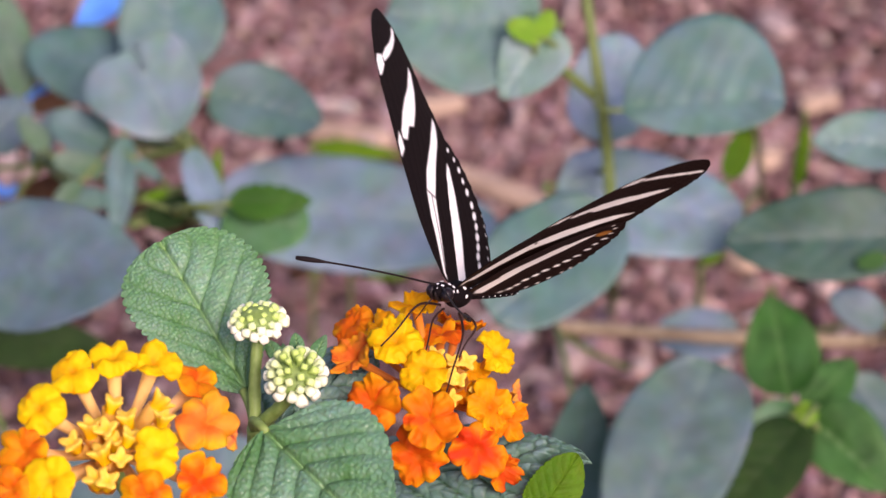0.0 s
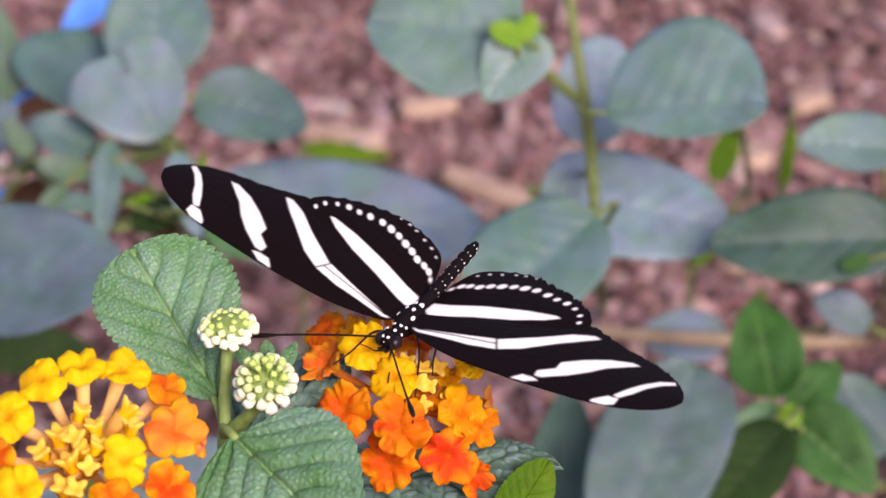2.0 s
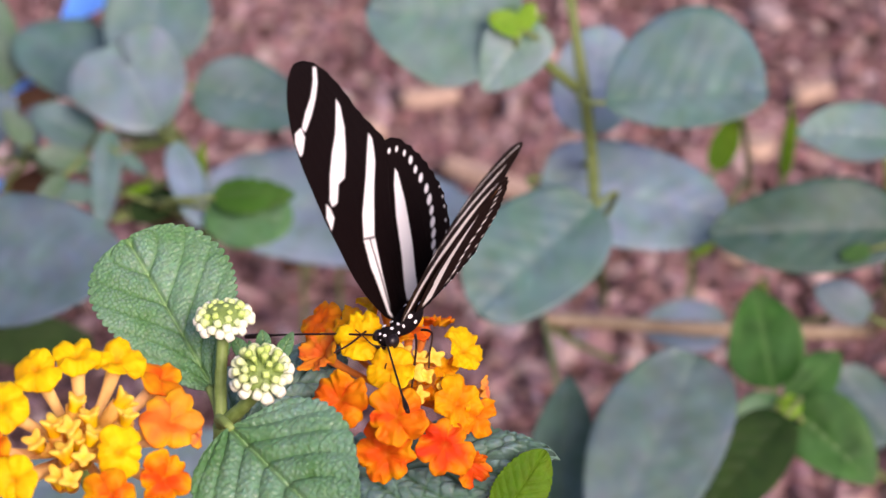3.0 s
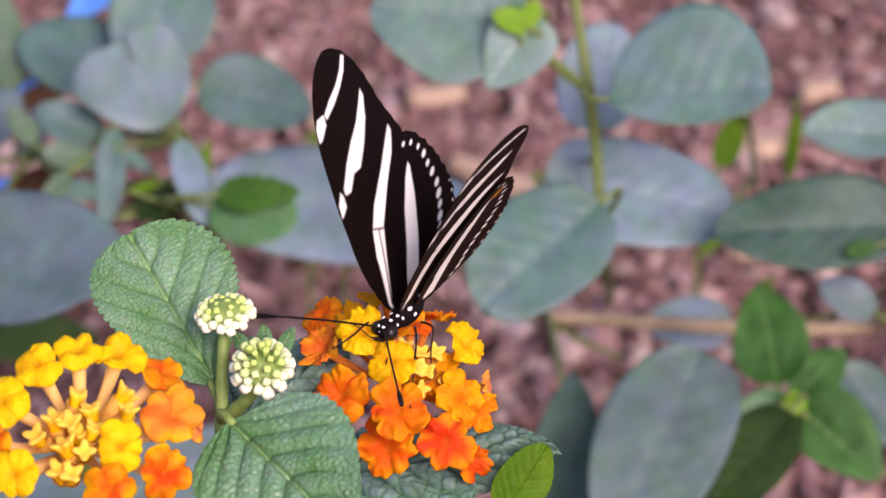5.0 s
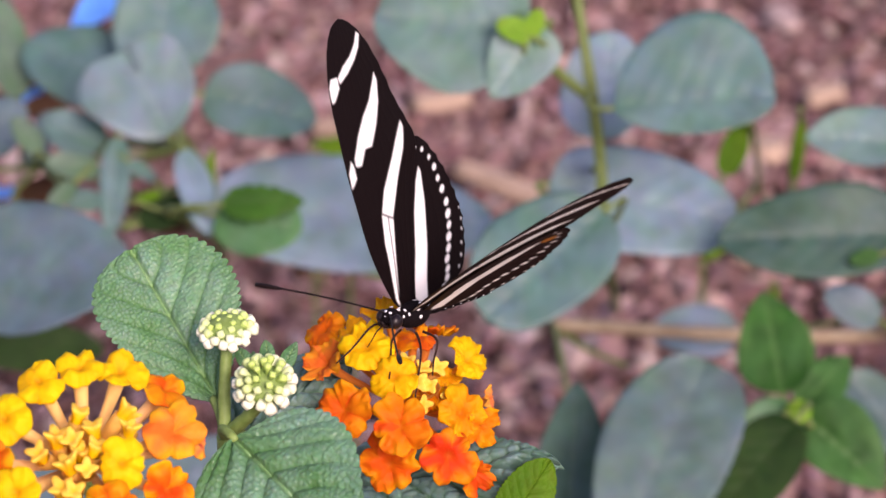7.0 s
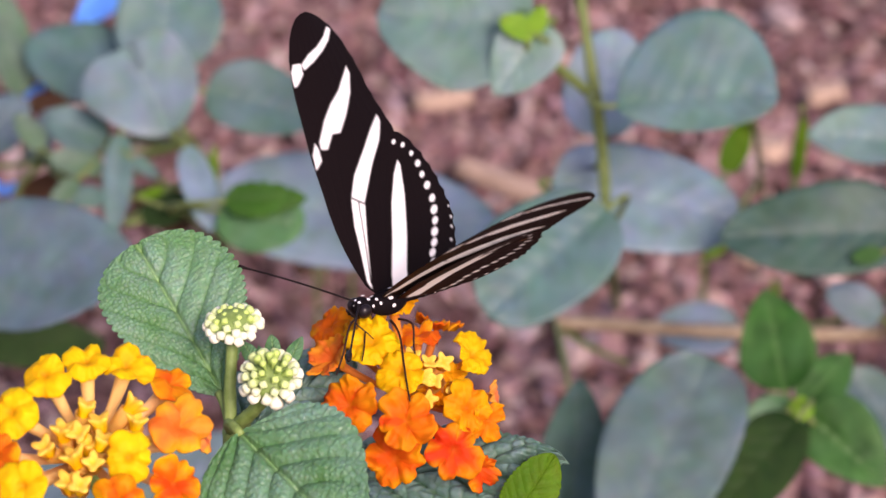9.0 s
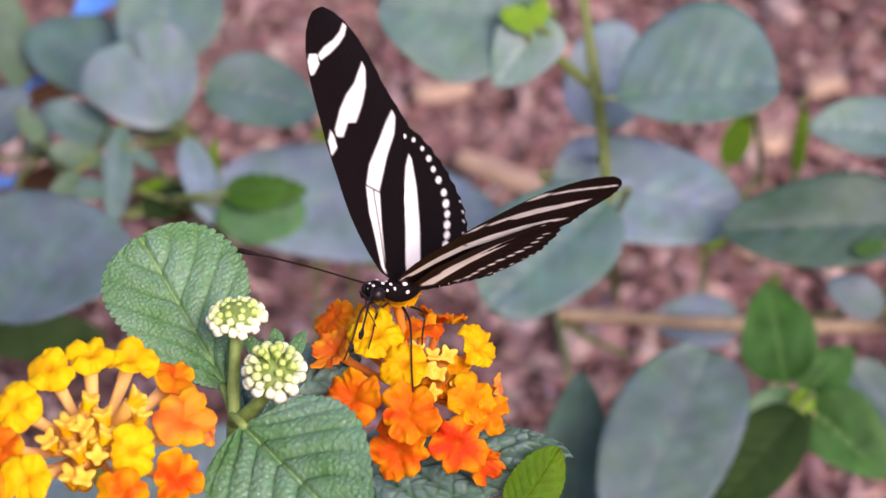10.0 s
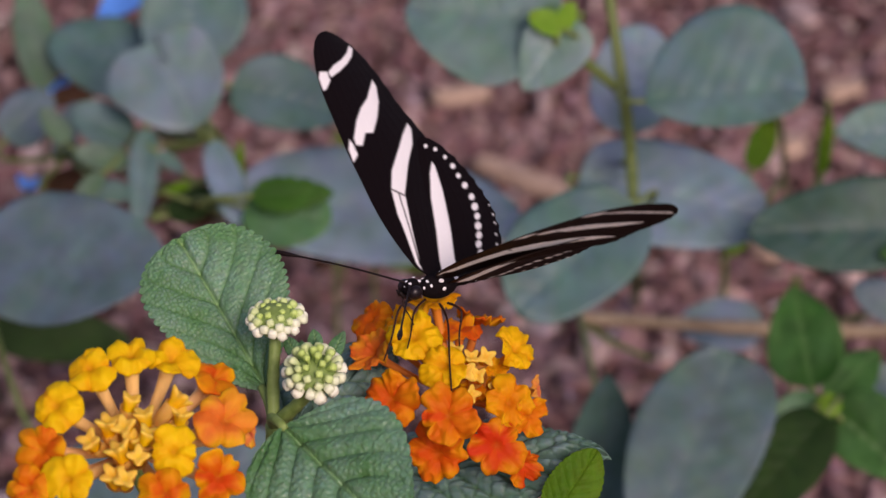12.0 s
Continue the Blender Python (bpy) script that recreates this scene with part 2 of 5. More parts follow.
def rgba(colours):
    return [(*c, 1.0) for c in colours]


def tube(points, radii, sides=10, cap=True):
    """A swept round section along points; returns vertices and faces."""
    pts = [Vector(p) for p in points]
    verts, faces, ref = [], [], None
    for i, p in enumerate(pts):
        d = (pts[min(i + 1, len(pts) - 1)] - pts[max(i - 1, 0)]).normalized()
        if ref is None:
            ref = d.orthogonal().normalized()
        ref = (ref - d * ref.dot(d)).normalized()
        side = d.cross(ref)
        for k in range(sides):
            a = 2 * math.pi * k / sides
            verts.append(p + (ref * math.cos(a) + side * math.sin(a)) * radii[i])
    for i in range(len(pts) - 1):
        for k in range(sides):
            j = (k + 1) % sides
            faces.append((i * sides + k, i * sides + j, (i + 1) * sides + j, (i + 1) * sides + k))
    if cap:
        faces.append(tuple(reversed(range(sides))))
        faces.append(tuple(range((len(pts) - 1) * sides, len(pts) * sides)))
    return verts, faces


def bezier(a, b, c, d, n):
    a, b, c, d = (Vector(v) for v in (a, b, c, d))
    out = []
    for i in range(n + 1):
        t = i / n
        out.append(a * (1 - t) ** 3 + b * 3 * t * (1 - t) ** 2 + c * 3 * t * t * (1 - t) + d * t ** 3)
    return out


def smooth_line(points, per=8):
    """A rounded line through the given points."""
    pts = [Vector(p) for p in points]
    out = []
    for i in range(len(pts) - 1):
        p0, p1, p2, p3 = pts[max(i - 1, 0)], pts[i], pts[i + 1], pts[min(i + 2, len(pts) - 1)]
        for k in range(per):
            t = k / per
            out.append(0.5 * ((2 * p1) + (p2 - p0) * t + (2 * p0 - 5 * p1 + 4 * p2 - p3) * t * t + (3 * p1 - p0 - 3 * p2 + p3) * t ** 3))
    return out + [pts[-1]]


def stem(parent, points, r0, r1, mat, name="stem", label=""):
    line = smooth_line(points)
    n = len(line)
    rng = random.Random(int(1e4 * abs(points[0][0])) + n)
    radii = [(r0 + (r1 - r0) * i / (n - 1)) * rng.uniform(0.92, 1.08) for i in range(n)]
    v, f = tube(line, radii, 10)
    return part(name, mesh_of(name, v, f, [mat]), parent, label)


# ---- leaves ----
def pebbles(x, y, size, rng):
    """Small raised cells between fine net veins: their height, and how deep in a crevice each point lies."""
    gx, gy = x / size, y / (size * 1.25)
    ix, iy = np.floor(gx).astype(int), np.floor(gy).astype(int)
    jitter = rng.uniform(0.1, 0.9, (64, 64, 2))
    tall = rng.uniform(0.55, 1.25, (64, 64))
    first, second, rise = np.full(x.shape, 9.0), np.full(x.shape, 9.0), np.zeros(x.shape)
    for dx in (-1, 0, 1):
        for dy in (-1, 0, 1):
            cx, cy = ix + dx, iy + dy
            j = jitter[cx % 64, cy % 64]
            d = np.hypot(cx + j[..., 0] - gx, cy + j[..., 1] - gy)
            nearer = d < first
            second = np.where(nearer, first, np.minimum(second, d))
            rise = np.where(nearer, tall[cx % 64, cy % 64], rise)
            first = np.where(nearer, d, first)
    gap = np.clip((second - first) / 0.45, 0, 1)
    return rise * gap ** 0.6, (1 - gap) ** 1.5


def leaf(parent, base, tip, normal, width, mat, seed, rows=48, cols=18, teeth=16, quilt=0.0006, fold=0.12, curl=0.10, droop=0.0, blunt=0.8, label="", notch=0.04, soft=0.72, form=None, mark=(0.6, 0.85), heart=0.0, cells=0.0, pucker=0.00016, crevice=0.55, veins=7, scallop=False, lean=0.0, ascend=0.34):
    """One toothed, quilted leaf blade with a midrib and side veins, of real thickness."""
    length = (Vector(tip) - Vector(base)).length
    rng = np.random.default_rng(seed)
    ph = rng.uniform(0, 6.28, 4)
    u = np.linspace(0, 1, rows + 1)[:, None]
    v = np.linspace(-1, 1, cols + 1)[None, :]
    half = np.sin(np.pi * np.clip(u, 0, 1) ** blunt) ** soft * (1 - 0.12 * u) + 0.012
    if form:
        peak = form[0] / (form[0] + form[1])
        half = u ** form[0] * (1 - u) ** form[1] / (peak ** form[0] * (1 - peak) ** form[1]) + 0.012
    saw = np.abs((u * teeth * (1 + 0.15 * np.sin(3 * u)) + ph[0]) % 1.0 - 0.35)
    if scallop:
        saw = 0.8 - 0.9 * np.abs(np.sin(np.pi * (u * teeth * (1 + 0.12 * np.sin(5 * u + ph[3])) + 0.4 * np.sign(v)))) ** 0.6
    edge = 1 + notch * (0.5 - 1.6 * saw) * np.abs(v) ** 6 + 0.03 * np.sin(7 * u + ph[1] + 1.5 * np.sign(v))
    x = v * half * edge * width / 2 * (1 + lean * np.sign(v))
    y = u * length + 0 * v - heart * length * np.exp(-(v / 0.3) ** 2) * u ** 3
    w = width / 2
    ax = np.abs(v)
    run = u - ascend * ax ** 1.15 * (1 - 0.35 * u)
    phase = (run * veins + 0.25) % 1.0
    near = np.minimum(phase, 1 - phase)
    vein = np.exp(-(near / 0.075) ** 2) * np.clip(half * 1.6, 0, 1) * (1 - 0.5 * ax)
    rib = np.exp(-(v * half / 0.035) ** 2)
    pillow = np.sin(np.pi * phase) ** 0.7
    cell = np.sin(46 * u + 5 * np.sin(9 * v + ph[2])) * np.sin(17 * v * half + 4 * np.sin(15 * u + ph[3]))
    z = quilt * pillow * np.clip(1.2 - ax, 0, 1) * 2.6 + quilt * 0.2 * cell - quilt * 2.2 * rib
    z = z + fold * np.abs(x) - curl * (x / w) ** 2 * w * 0.5 - droop * (u ** 2) * length
    z = z + 0.03 * width * np.sin(5.5 * u + ph[0]) * v + 0.02 * width * np.sin(9 * u + ph[1]) * v * v
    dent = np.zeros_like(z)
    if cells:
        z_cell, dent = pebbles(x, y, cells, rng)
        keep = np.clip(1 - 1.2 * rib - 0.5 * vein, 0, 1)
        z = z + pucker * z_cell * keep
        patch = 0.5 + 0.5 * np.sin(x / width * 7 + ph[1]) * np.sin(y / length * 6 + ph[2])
        # how strongly crevice shade is painted, uneven over the blade
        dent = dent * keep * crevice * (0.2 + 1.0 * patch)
    top = np.stack([x, y, z], -1).reshape(-1, 3)
    thick = max(0.00025, length * 0.007)
    low = top - np.array([0, 0, thick])
    verts = np.concatenate([top, low])
    n, c = (rows + 1) * (cols + 1), cols + 1
    faces = []
    for i in range(rows):
        for j in range(cols):
            a = i * c + j
            faces.append((a, a + 1, a + c + 1, a + c))
            faces.append((n + a, n + a + c, n + a + c + 1, n + a + 1))
        for a, b in ((i * c, (i + 1) * c), ((i + 1) * c + cols, i * c + cols)):
            faces.append((a, b, n + b, n + a))
    for j in range(cols):
        faces.append((j + 1, j, n + j, n + j + 1))
        a = rows * c + j
        faces.append((a, a + 1, n + a + 1, n + a))
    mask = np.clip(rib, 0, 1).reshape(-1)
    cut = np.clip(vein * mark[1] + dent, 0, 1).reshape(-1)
    me = mesh_of("leaf", verts, faces, [mat], attrs=[("vein", "FLOAT", np.concatenate([mask, mask]) * mark[0]), ("groove", "FLOAT", np.concatenate([cut, cut]))])
    return part("leaf", me, parent, label, frame_of(base, tip, normal))


def petiole(parent, node, base, tip, r=0.0007, mat=None):
    base, node = Vector(base), Vector(node)
    d = (Vector(tip) - base).normalized()
    reach = (base - node).length
    mid = base - d * reach * 0.4
    line = bezier(node, node.lerp(mid, 0.5), mid, base + d * 0.0004, 10)
    v, f = tube(line, [r * (1.15 - 0.3 * i / 10) for i in range(11)], 8)
    return part("petiole", mesh_of("petiole", v, f, [mat or STEM_GREEN]), parent)


# ---- flowers ----
YELLOW, GOLD, ORANGE, RED, SALMON = (0.90, 0.60, 0.004), (0.80, 0.27, 0.004), (0.72, 0.105, 0.005), (0.66, 0.042, 0.007), (0.97, 0.63, 0.27)


def floret(parent, root, face, normal, size, colour, heart, seed, lobes=4, cup=0.15, stalk=None, slim=1.0, rough=0.35, flush=0.75):
    """One lantana floret: a slender curved tube that opens into a ruffled face of rounded, puffed lobes."""
    rng = random.Random(seed)
    nrm = Vector(normal).normalized()
    root, face = Vector(root), Vector(face)
    reach = (face - root).length
    R = size / 2
    throat = face - nrm * R * 0.25
    line = bezier(root, root.lerp(throat, 0.45), throat - nrm * reach * 0.35, throat, 12)
    radii = [(0.0006 + 0.0006 * (i / 12) ** 1.5) * slim for i in range(13)]
    v, f = tube(line, radii, 10, cap=False)
    tubes = len(f)
    tones = [blend(stalk or SALMON, colour, 0.25 * (i // 10) / 12) for i in range(len(v))]
    x = nrm.orthogonal().normalized()
    x = Matrix.Rotation(rng.uniform(0, 6.28), 3, nrm) @ x
    y = nrm.cross(x)
    seg, rings = 80, 10
    cuts = [k + rng.uniform(-0.26, 0.26) for k in range(lobes)]
    cuts.append(cuts[0] + lobes)
    spread = [rng.uniform(0.80, 1.14) for _ in range(lobes)]
    tilt = [rng.uniform(-0.34, 0.30) for _ in range(lobes)]
    puff = [rng.uniform(0.0, 0.10) for _ in range(lobes)]
    nick = [rng.choice((0.0, 0.0, 0.06, 0.14)) for _ in range(lobes)]
    pale = blend(colour, YELLOW, flush)
    hue = [rng.uniform(-0.35, 0.45) for _ in range(lobes)]
    depth = 0.80 if colour[1] > 0.4 else 0.72
    start = len(v)
    for r in range(rings + 1):
        q = r / rings
        for k in range(seg):
            a = 2 * math.pi * k / seg
            turn = k / seg * lobes
            turn = turn + lobes if turn < cuts[0] else turn
            which = max(i for i in range(lobes) if cuts[i] <= turn)
            lobe = (turn - cuts[which]) / (cuts[which + 1] - cuts[which])
            dome = max(0.0, math.sin(math.pi * lobe)) ** 0.5
            outer = R * spread[which] * (depth + (1 - depth) * dome) * (1 - nick[which] * math.exp(-((lobe - 0.5) / 0.13) ** 2) + (0.04 + 0.06 * rough) * noise.noise(Vector((3.4 * math.cos(a), 3.4 * math.sin(a), seed * 1.9))))
            rad = (R * 0.06 * (1 - q) + outer * q) if r else R * 0.05
            ease = min(1.0, q / 0.45) ** 2
            rise = cup * R * q ** 1.3 - (0.62 - 0.28 * rough) * R * max(0.0, q - 0.5) ** 1.3 + tilt[which] * dome * R * q * q
            rise += ease * puff[which] * R * dome * math.sin(math.pi * min(1, q * 0.8)) - 0.16 * R * (1 - dome) * q
            rise += 0.16 * R * q * noise.noise(Vector((2.6 * q * math.cos(a), 2.6 * q * math.sin(a), seed * 7.3)))
            rise += 0.18 * rough * R * q * noise.noise(Vector((4.6 * q * math.cos(a), 4.6 * q * math.sin(a), seed * 2.7)))
            rise += 0.17 * rough * R * q ** 3 * noise.noise(Vector((6.5 * math.cos(a), 6.5 * math.sin(a), seed * 5.1)))
            rise -= 0.16 * R * math.exp(-(q / 0.13) ** 2)
            v.append(face + x * rad * math.cos(a) + y * rad * math.sin(a) + nrm * rise)
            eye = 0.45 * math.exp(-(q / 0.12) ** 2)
            # heart colour at the centre; the lobe-seam term paints in overlap shade
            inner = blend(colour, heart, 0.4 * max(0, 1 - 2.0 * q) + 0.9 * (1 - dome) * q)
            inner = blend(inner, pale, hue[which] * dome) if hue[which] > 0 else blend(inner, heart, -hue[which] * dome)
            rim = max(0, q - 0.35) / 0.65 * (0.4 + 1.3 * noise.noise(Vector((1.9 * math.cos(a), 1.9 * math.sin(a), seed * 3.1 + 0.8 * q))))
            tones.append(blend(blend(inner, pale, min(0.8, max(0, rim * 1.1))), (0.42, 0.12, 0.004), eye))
    for r in range(rings):
        for k in range(seg):
            j = (k + 1) % seg
            a = start + r * seg
            f.append((a + k, a + seg + k, a + seg + j, a + j))
    f.append(tuple(range(start, start + seg)))
    top = len(v)
    for i in range(start, top):
        v.append(v[i] - nrm * 0.00022)
        tones.append(tones[i])
    off = top - start
    for r in range(rings):
        for k in range(seg):
            j = (k + 1) % seg
            a = start + off + r * seg
            f.append((a + k, a + j, a + seg + j, a + seg + k))
    a = start + rings * seg
    for k in range(seg):
        j = (k + 1) % seg
        f.append((a + k, a + off + k, a + off + j, a + j))
    slots = [1] * tubes + [0] * (len(f) - tubes)
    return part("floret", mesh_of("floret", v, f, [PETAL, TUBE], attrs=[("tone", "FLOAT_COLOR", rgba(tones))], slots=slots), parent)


def young_bud(parent, root, face, normal, size, colour, seed):
    """An unopened yellow floret: a short tube with a four-cornered folded knob."""
    rng = random.Random(seed)
    nrm = Vector(normal).normalized()
    root, face = Vector(root), Vector(face)
    nrm = (nrm + Vector((rng.uniform(-1, 1), rng.uniform(-1, 1), rng.uniform(-1, 1))) * 0.4).normalized()
    R = size / 2
    line = bezier(root, root.lerp(face, 0.4), face - nrm * R * 2, face - nrm * R * 0.7, 6)
    v, f = tube(line, [0.0007 + 0.0006 * i / 6 for i in range(7)], 10, cap=False)
    tones = [blend(SALMON, colour, 0.5)] * len(v)
    x = Matrix.Rotation(rng.uniform(0, 6.28), 3, nrm) @ nrm.orthogonal().normalized()
    y = nrm.cross(x)
    seg, start = 32, len(v)
    rings = ((-1.1, 0.5), (-0.6, 0.6), (-0.1, 0.82), (0.25, 1.0), (0.36, 0.9), (0.22, 0.5), (0.0, 0.12))
    for h, w in rings:
        for k in range(seg):
            a = 2 * math.pi * k / seg
            star = 0.62 + 0.5 * abs(math.cos(2 * a)) ** 2.2
            v.append(face + (x * math.cos(a) + y * math.sin(a)) * R * w * (star if h > -0.4 else 0.9) + nrm * R * (h + 0.15 * math.cos(4 * a) * w))
            tones.append(blend(colour, (0.95, 0.67, 0.11), min(1, max(0, 0.4 + h * 2))))
    for r in range(len(rings) - 1):
        for k in range(seg):
            j = (k + 1) % seg
            a = start + r * seg
            f.append((a + k, a + j, a + seg + j, a + seg + k))
    f.append(tuple(range(start + (len(rings) - 1) * seg, start + len(rings) * seg)))
    return part("young_floret", mesh_of("young_floret", v, f, [PETAL], attrs=[("tone", "FLOAT_COLOR", rgba(tones))]), parent)


def receptacle(name, parent, at, radius, axis, mat, label):
    bm = bmesh.new()
    bmesh.ops.create_uvsphere(bm, u_segments=20, v_segments=12, radius=radius)
    rot = Vector((0, 0, 1)).rotation_difference(Vector(axis)).to_matrix()
    for vert in bm.verts:
        vert.co = rot @ Vector((vert.co.x, vert.co.y, vert.co.z * 0.75)) + Vector(at)
    me = bpy.data.meshes.new(name)
    bm.to_mesh(me)
    bm.free()
    me.materials.append(mat)
    me.polygons.foreach_set("use_smooth", [True] * len(me.polygons))
    return part(name, me, parent, label)


def bud_head(parent, at, axis, width, height, count, seed):
    """A tight dome of square-tipped cream buds round a green middle."""
    axis = Vector(axis).normalized()
    at = Vector(at)
    head = receptacle("bud_head", parent, at, width * 0.36, axis, STEM_GREEN, "dome of tight cream-white flower buds on a green stem")
    x = axis.orthogonal().normalized()
    y = axis.cross(x)
    rng = random.Random(seed)
    for i in range(count):
        q = (i + 0.5) / count
        up = 1 - 1.12 * q
        ring = math.sqrt(max(0.0, 1 - min(1, abs(up)) ** 2))
        a = i * 2.39996 + rng.uniform(-0.12, 0.12)
        side = x * math.cos(a) + y * math.sin(a)
        d = (side * ring + axis * up).normalized()
        pos = at + side * ring * width * 0.43 + axis * up * height * 0.55
        s = width * (0.052 + 0.042 * q) * rng.uniform(0.88, 1.12)
        bx = Matrix.Rotation(rng.uniform(0, 1.57), 3, d) @ d.orthogonal().normalized()
        by = d.cross(bx)
        rings = ((-3.2, 0.42), (-1.5, 0.55), (-0.4, 0.9), (0.35, 1.0), (0.8, 0.84), (1.02, 0.45))
        v, f, tones = [], [], []
        pale = blend((0.45, 0.62, 0.16), (0.80, 0.83, 0.66), min(1, max(0, q * 1.7 - 0.32 + rng.uniform(-0.2, 0.2))))
        for h, w in rings:
            for k in range(8):
                b = 2 * math.pi * k / 8
                sq = 1 / max(abs(math.cos(b)), abs(math.sin(b))) ** 0.65
                v.append(pos + (bx * math.cos(b) + by * math.sin(b)) * s * w * sq * 0.92 + d * s * h)
                tones.append(blend((0.30, 0.45, 0.12), pale, min(1, max(0, (h + 2.4) / 2.2))))
        for r in range(len(rings) - 1):
            for k in range(8):
                j = (k + 1) % 8
                f.append((r * 8 + k, r * 8 + j, r * 8 + 8 + j, r * 8 + 8 + k))
        f.append(tuple(range(40, 48)))
        part("bud", mesh_of("bud", v, f, [BUD], attrs=[("tone", "FLOAT_COLOR", rgba(tones))]), head)
    return head


# ---- ground ----
def ground_sheet():
    n = 90
    edge = np.sinh(np.linspace(-1, 1, n + 1) * 5.2) / math.sinh(5.2) * 60
    verts, faces = [], []
    for j in range(n + 1):
        for i in range(n + 1):
            x, y = edge[i], edge[j] + 0.7
            near = math.exp(-(x * x + (y - 0.7) ** 2) / 4)
            verts.append((x, y, near * 0.012 * noise.noise(Vector((x * 6, y * 6, 0))) - 0.004))
    for j in range(n):
        for i in range(n):
            a = j * (n + 1) + i
            faces.append((a, a + 1, a + n + 2, a + n + 1))
    ob = new("ground", mesh_of("ground", verts, faces, [SOIL]))
    tagged(ob, "brown garden soil under bark mulch", "ground", kind="structure")


def mulch():
    rng = np.random.default_rng(4)
    verts, faces = [], []
    count = 46000
    for i in range(count):
        if i < 36000:
            x, y = rng.normal(0, 0.24), rng.normal(0.75, 0.28)
        else:
            x, y = rng.normal(0, 0.75), 0.6 + rng.normal(0, 0.85)
        long = rng.uniform(0.0035, 0.010) * (2.2 if rng.random() < 0.10 else 1)
        wide = long * rng.uniform(0.2, 0.6)
        high = rng.uniform(0.001, 0.004)
        rot = Euler((rng.normal(0, 0.35), rng.normal(0, 0.35), rng.uniform(0, 6.28))).to_matrix()
        z = rng.uniform(0.0, 0.012)
        b = len(verts)
        ring = ((-0.5, -0.35), (-0.1, -0.5), (0.45, -0.4), (0.5, 0.2), (0.2, 0.5), (-0.45, 0.4))
        jit = rng.uniform(0.75, 1.2, 12)
        for lvl in (0, 1):
            for k, (px, py) in enumerate(ring):
                shrink = 0.86 if lvl else 1.0
                p = rot @ Vector((px * long * jit[k] * shrink, py * wide * jit[k + 6] * shrink, (lvl - 0.5) * high))
                verts.append((p.x + x, p.y + y, p.z + z))
        faces.append(tuple(b + 5 - k for k in range(6)))
        faces.append(tuple(b + 6 + k for k in range(6)))
        for k in range(6):
            j = (k + 1) % 6
            faces.append((b + k, b + j, b + 6 + j, b + 6 + k))
    ob = new("bark_mulch", mesh_of("bark_mulch", verts, faces, [MULCH], smooth=False))
    tagged(ob, "loose brown and tan bark mulch chips", "mulch", kind="stuff")


def wood_chip(at, along, long, wide, high, mat, label, seed):
    """A flat split chip of wood with uneven, worn edges."""
    rng = random.Random(seed)
    bm = bmesh.new()
    n = 14
    for lvl in (0, 1):
        for k in range(n):
            a = 2 * math.pi * k / n
            sx, sy = math.cos(a), math.sin(a)
            px = long / 2 * math.copysign(abs(sx) ** 0.6, sx) * rng.uniform(0.9, 1.05)
            py = wide / 2 * math.copysign(abs(sy) ** 0.6, sy) * rng.uniform(0.85, 1.08)
            bm.verts.new((px * (1 - 0.1 * lvl), py * (1 - 0.14 * lvl), high * (lvl - 0.5) + 0.12 * high * rng.uniform(-1, 1)))
    bm.verts.ensure_lookup_table()
    bm.faces.new([bm.verts[k] for k in reversed(range(n))])
    bm.faces.new([bm.verts[n + k] for k in range(n)])
    for k in range(n):
        j = (k + 1) % n
        bm.faces.new((bm.verts[k], bm.verts[j], bm.verts[n + j], bm.verts[n + k]))
    me = bpy.data.meshes.new("wood_chip")
    bm.to_mesh(me)
    bm.free()
    me.materials.append(mat)
    ob = tagged(new("wood_chip", me), label, "wood chip", "chips on the mulch")
    d = Vector(along)
    ob.matrix_basis = pose(at[0], at[1], 0.013 + high / 2, rng.uniform(-6, 6), rng.uniform(-6, 6), math.degrees(math.atan2(d.y, d.x)))
    return ob


ground_sheet()
mulch()
TAN = "tan straw-coloured wood chip lying on the mulch"
PALE_LABEL = "pale bleached wood chip lying on the mulch"
wood_chip((0.0201, 0.6726, 0), (0.846, -0.533, 0), 0.0444, 0.0072, 0.004, STRAW, TAN, 1)
wood_chip((-0.0325, 0.7145, 0), (0.935, -0.355, 0), 0.0331, 0.0065, 0.004, STRAW, TAN, 2)
wood_chip((0.0262, 0.7305, 0), (0.069, -0.998, 0), 0.0149, 0.0036, 0.005, PALE, PALE_LABEL, 3)
wood_chip((0.0893, 0.7349, 0), (0.845, 0.535, 0), 0.0146, 0.0111, 0.006, PALE, PALE_LABEL, 4)
wood_chip((0.1081, 0.6975, 0), (0.838, -0.546, 0), 0.0155, 0.0133, 0.005, STRAW, TAN, 5)
wood_chip((0.1033, 0.6845, 0), (0.827, -0.562, 0), 0.0071, 0.0071, 0.005, PALE, PALE_LABEL, 6)
wood_chip((0.0576, 0.6354, 0), (0.634, -0.773, 0), 0.0102, 0.0105, 0.006, PALE, PALE_LABEL, 7)
wood_chip((0.0841, 0.6422, 0), (0.997, -0.08, 0), 0.0158, 0.0095, 0.005, PALE, PALE_LABEL, 8)
wood_chip((0.0983, 0.6227, 0), (0.667, -0.745, 0), 0.0103, 0.0112, 0.005, STRAW, TAN, 9)
wood_chip((0.1225, 0.6075, 0), (0.42, -0.907, 0), 0.0133, 0.0078, 0.005, PALE, PALE_LABEL, 10)
wood_chip((0.0395, 0.5556, 0), (0.66, -0.751, 0), 0.0094, 0.0085, 0.006, PALE, PALE_LABEL, 11)
wood_chip((-0.0381, 0.6363, 0), (0.985, 0.173, 0), 0.0227, 0.0127, 0.004, STRAW, TAN, 13)
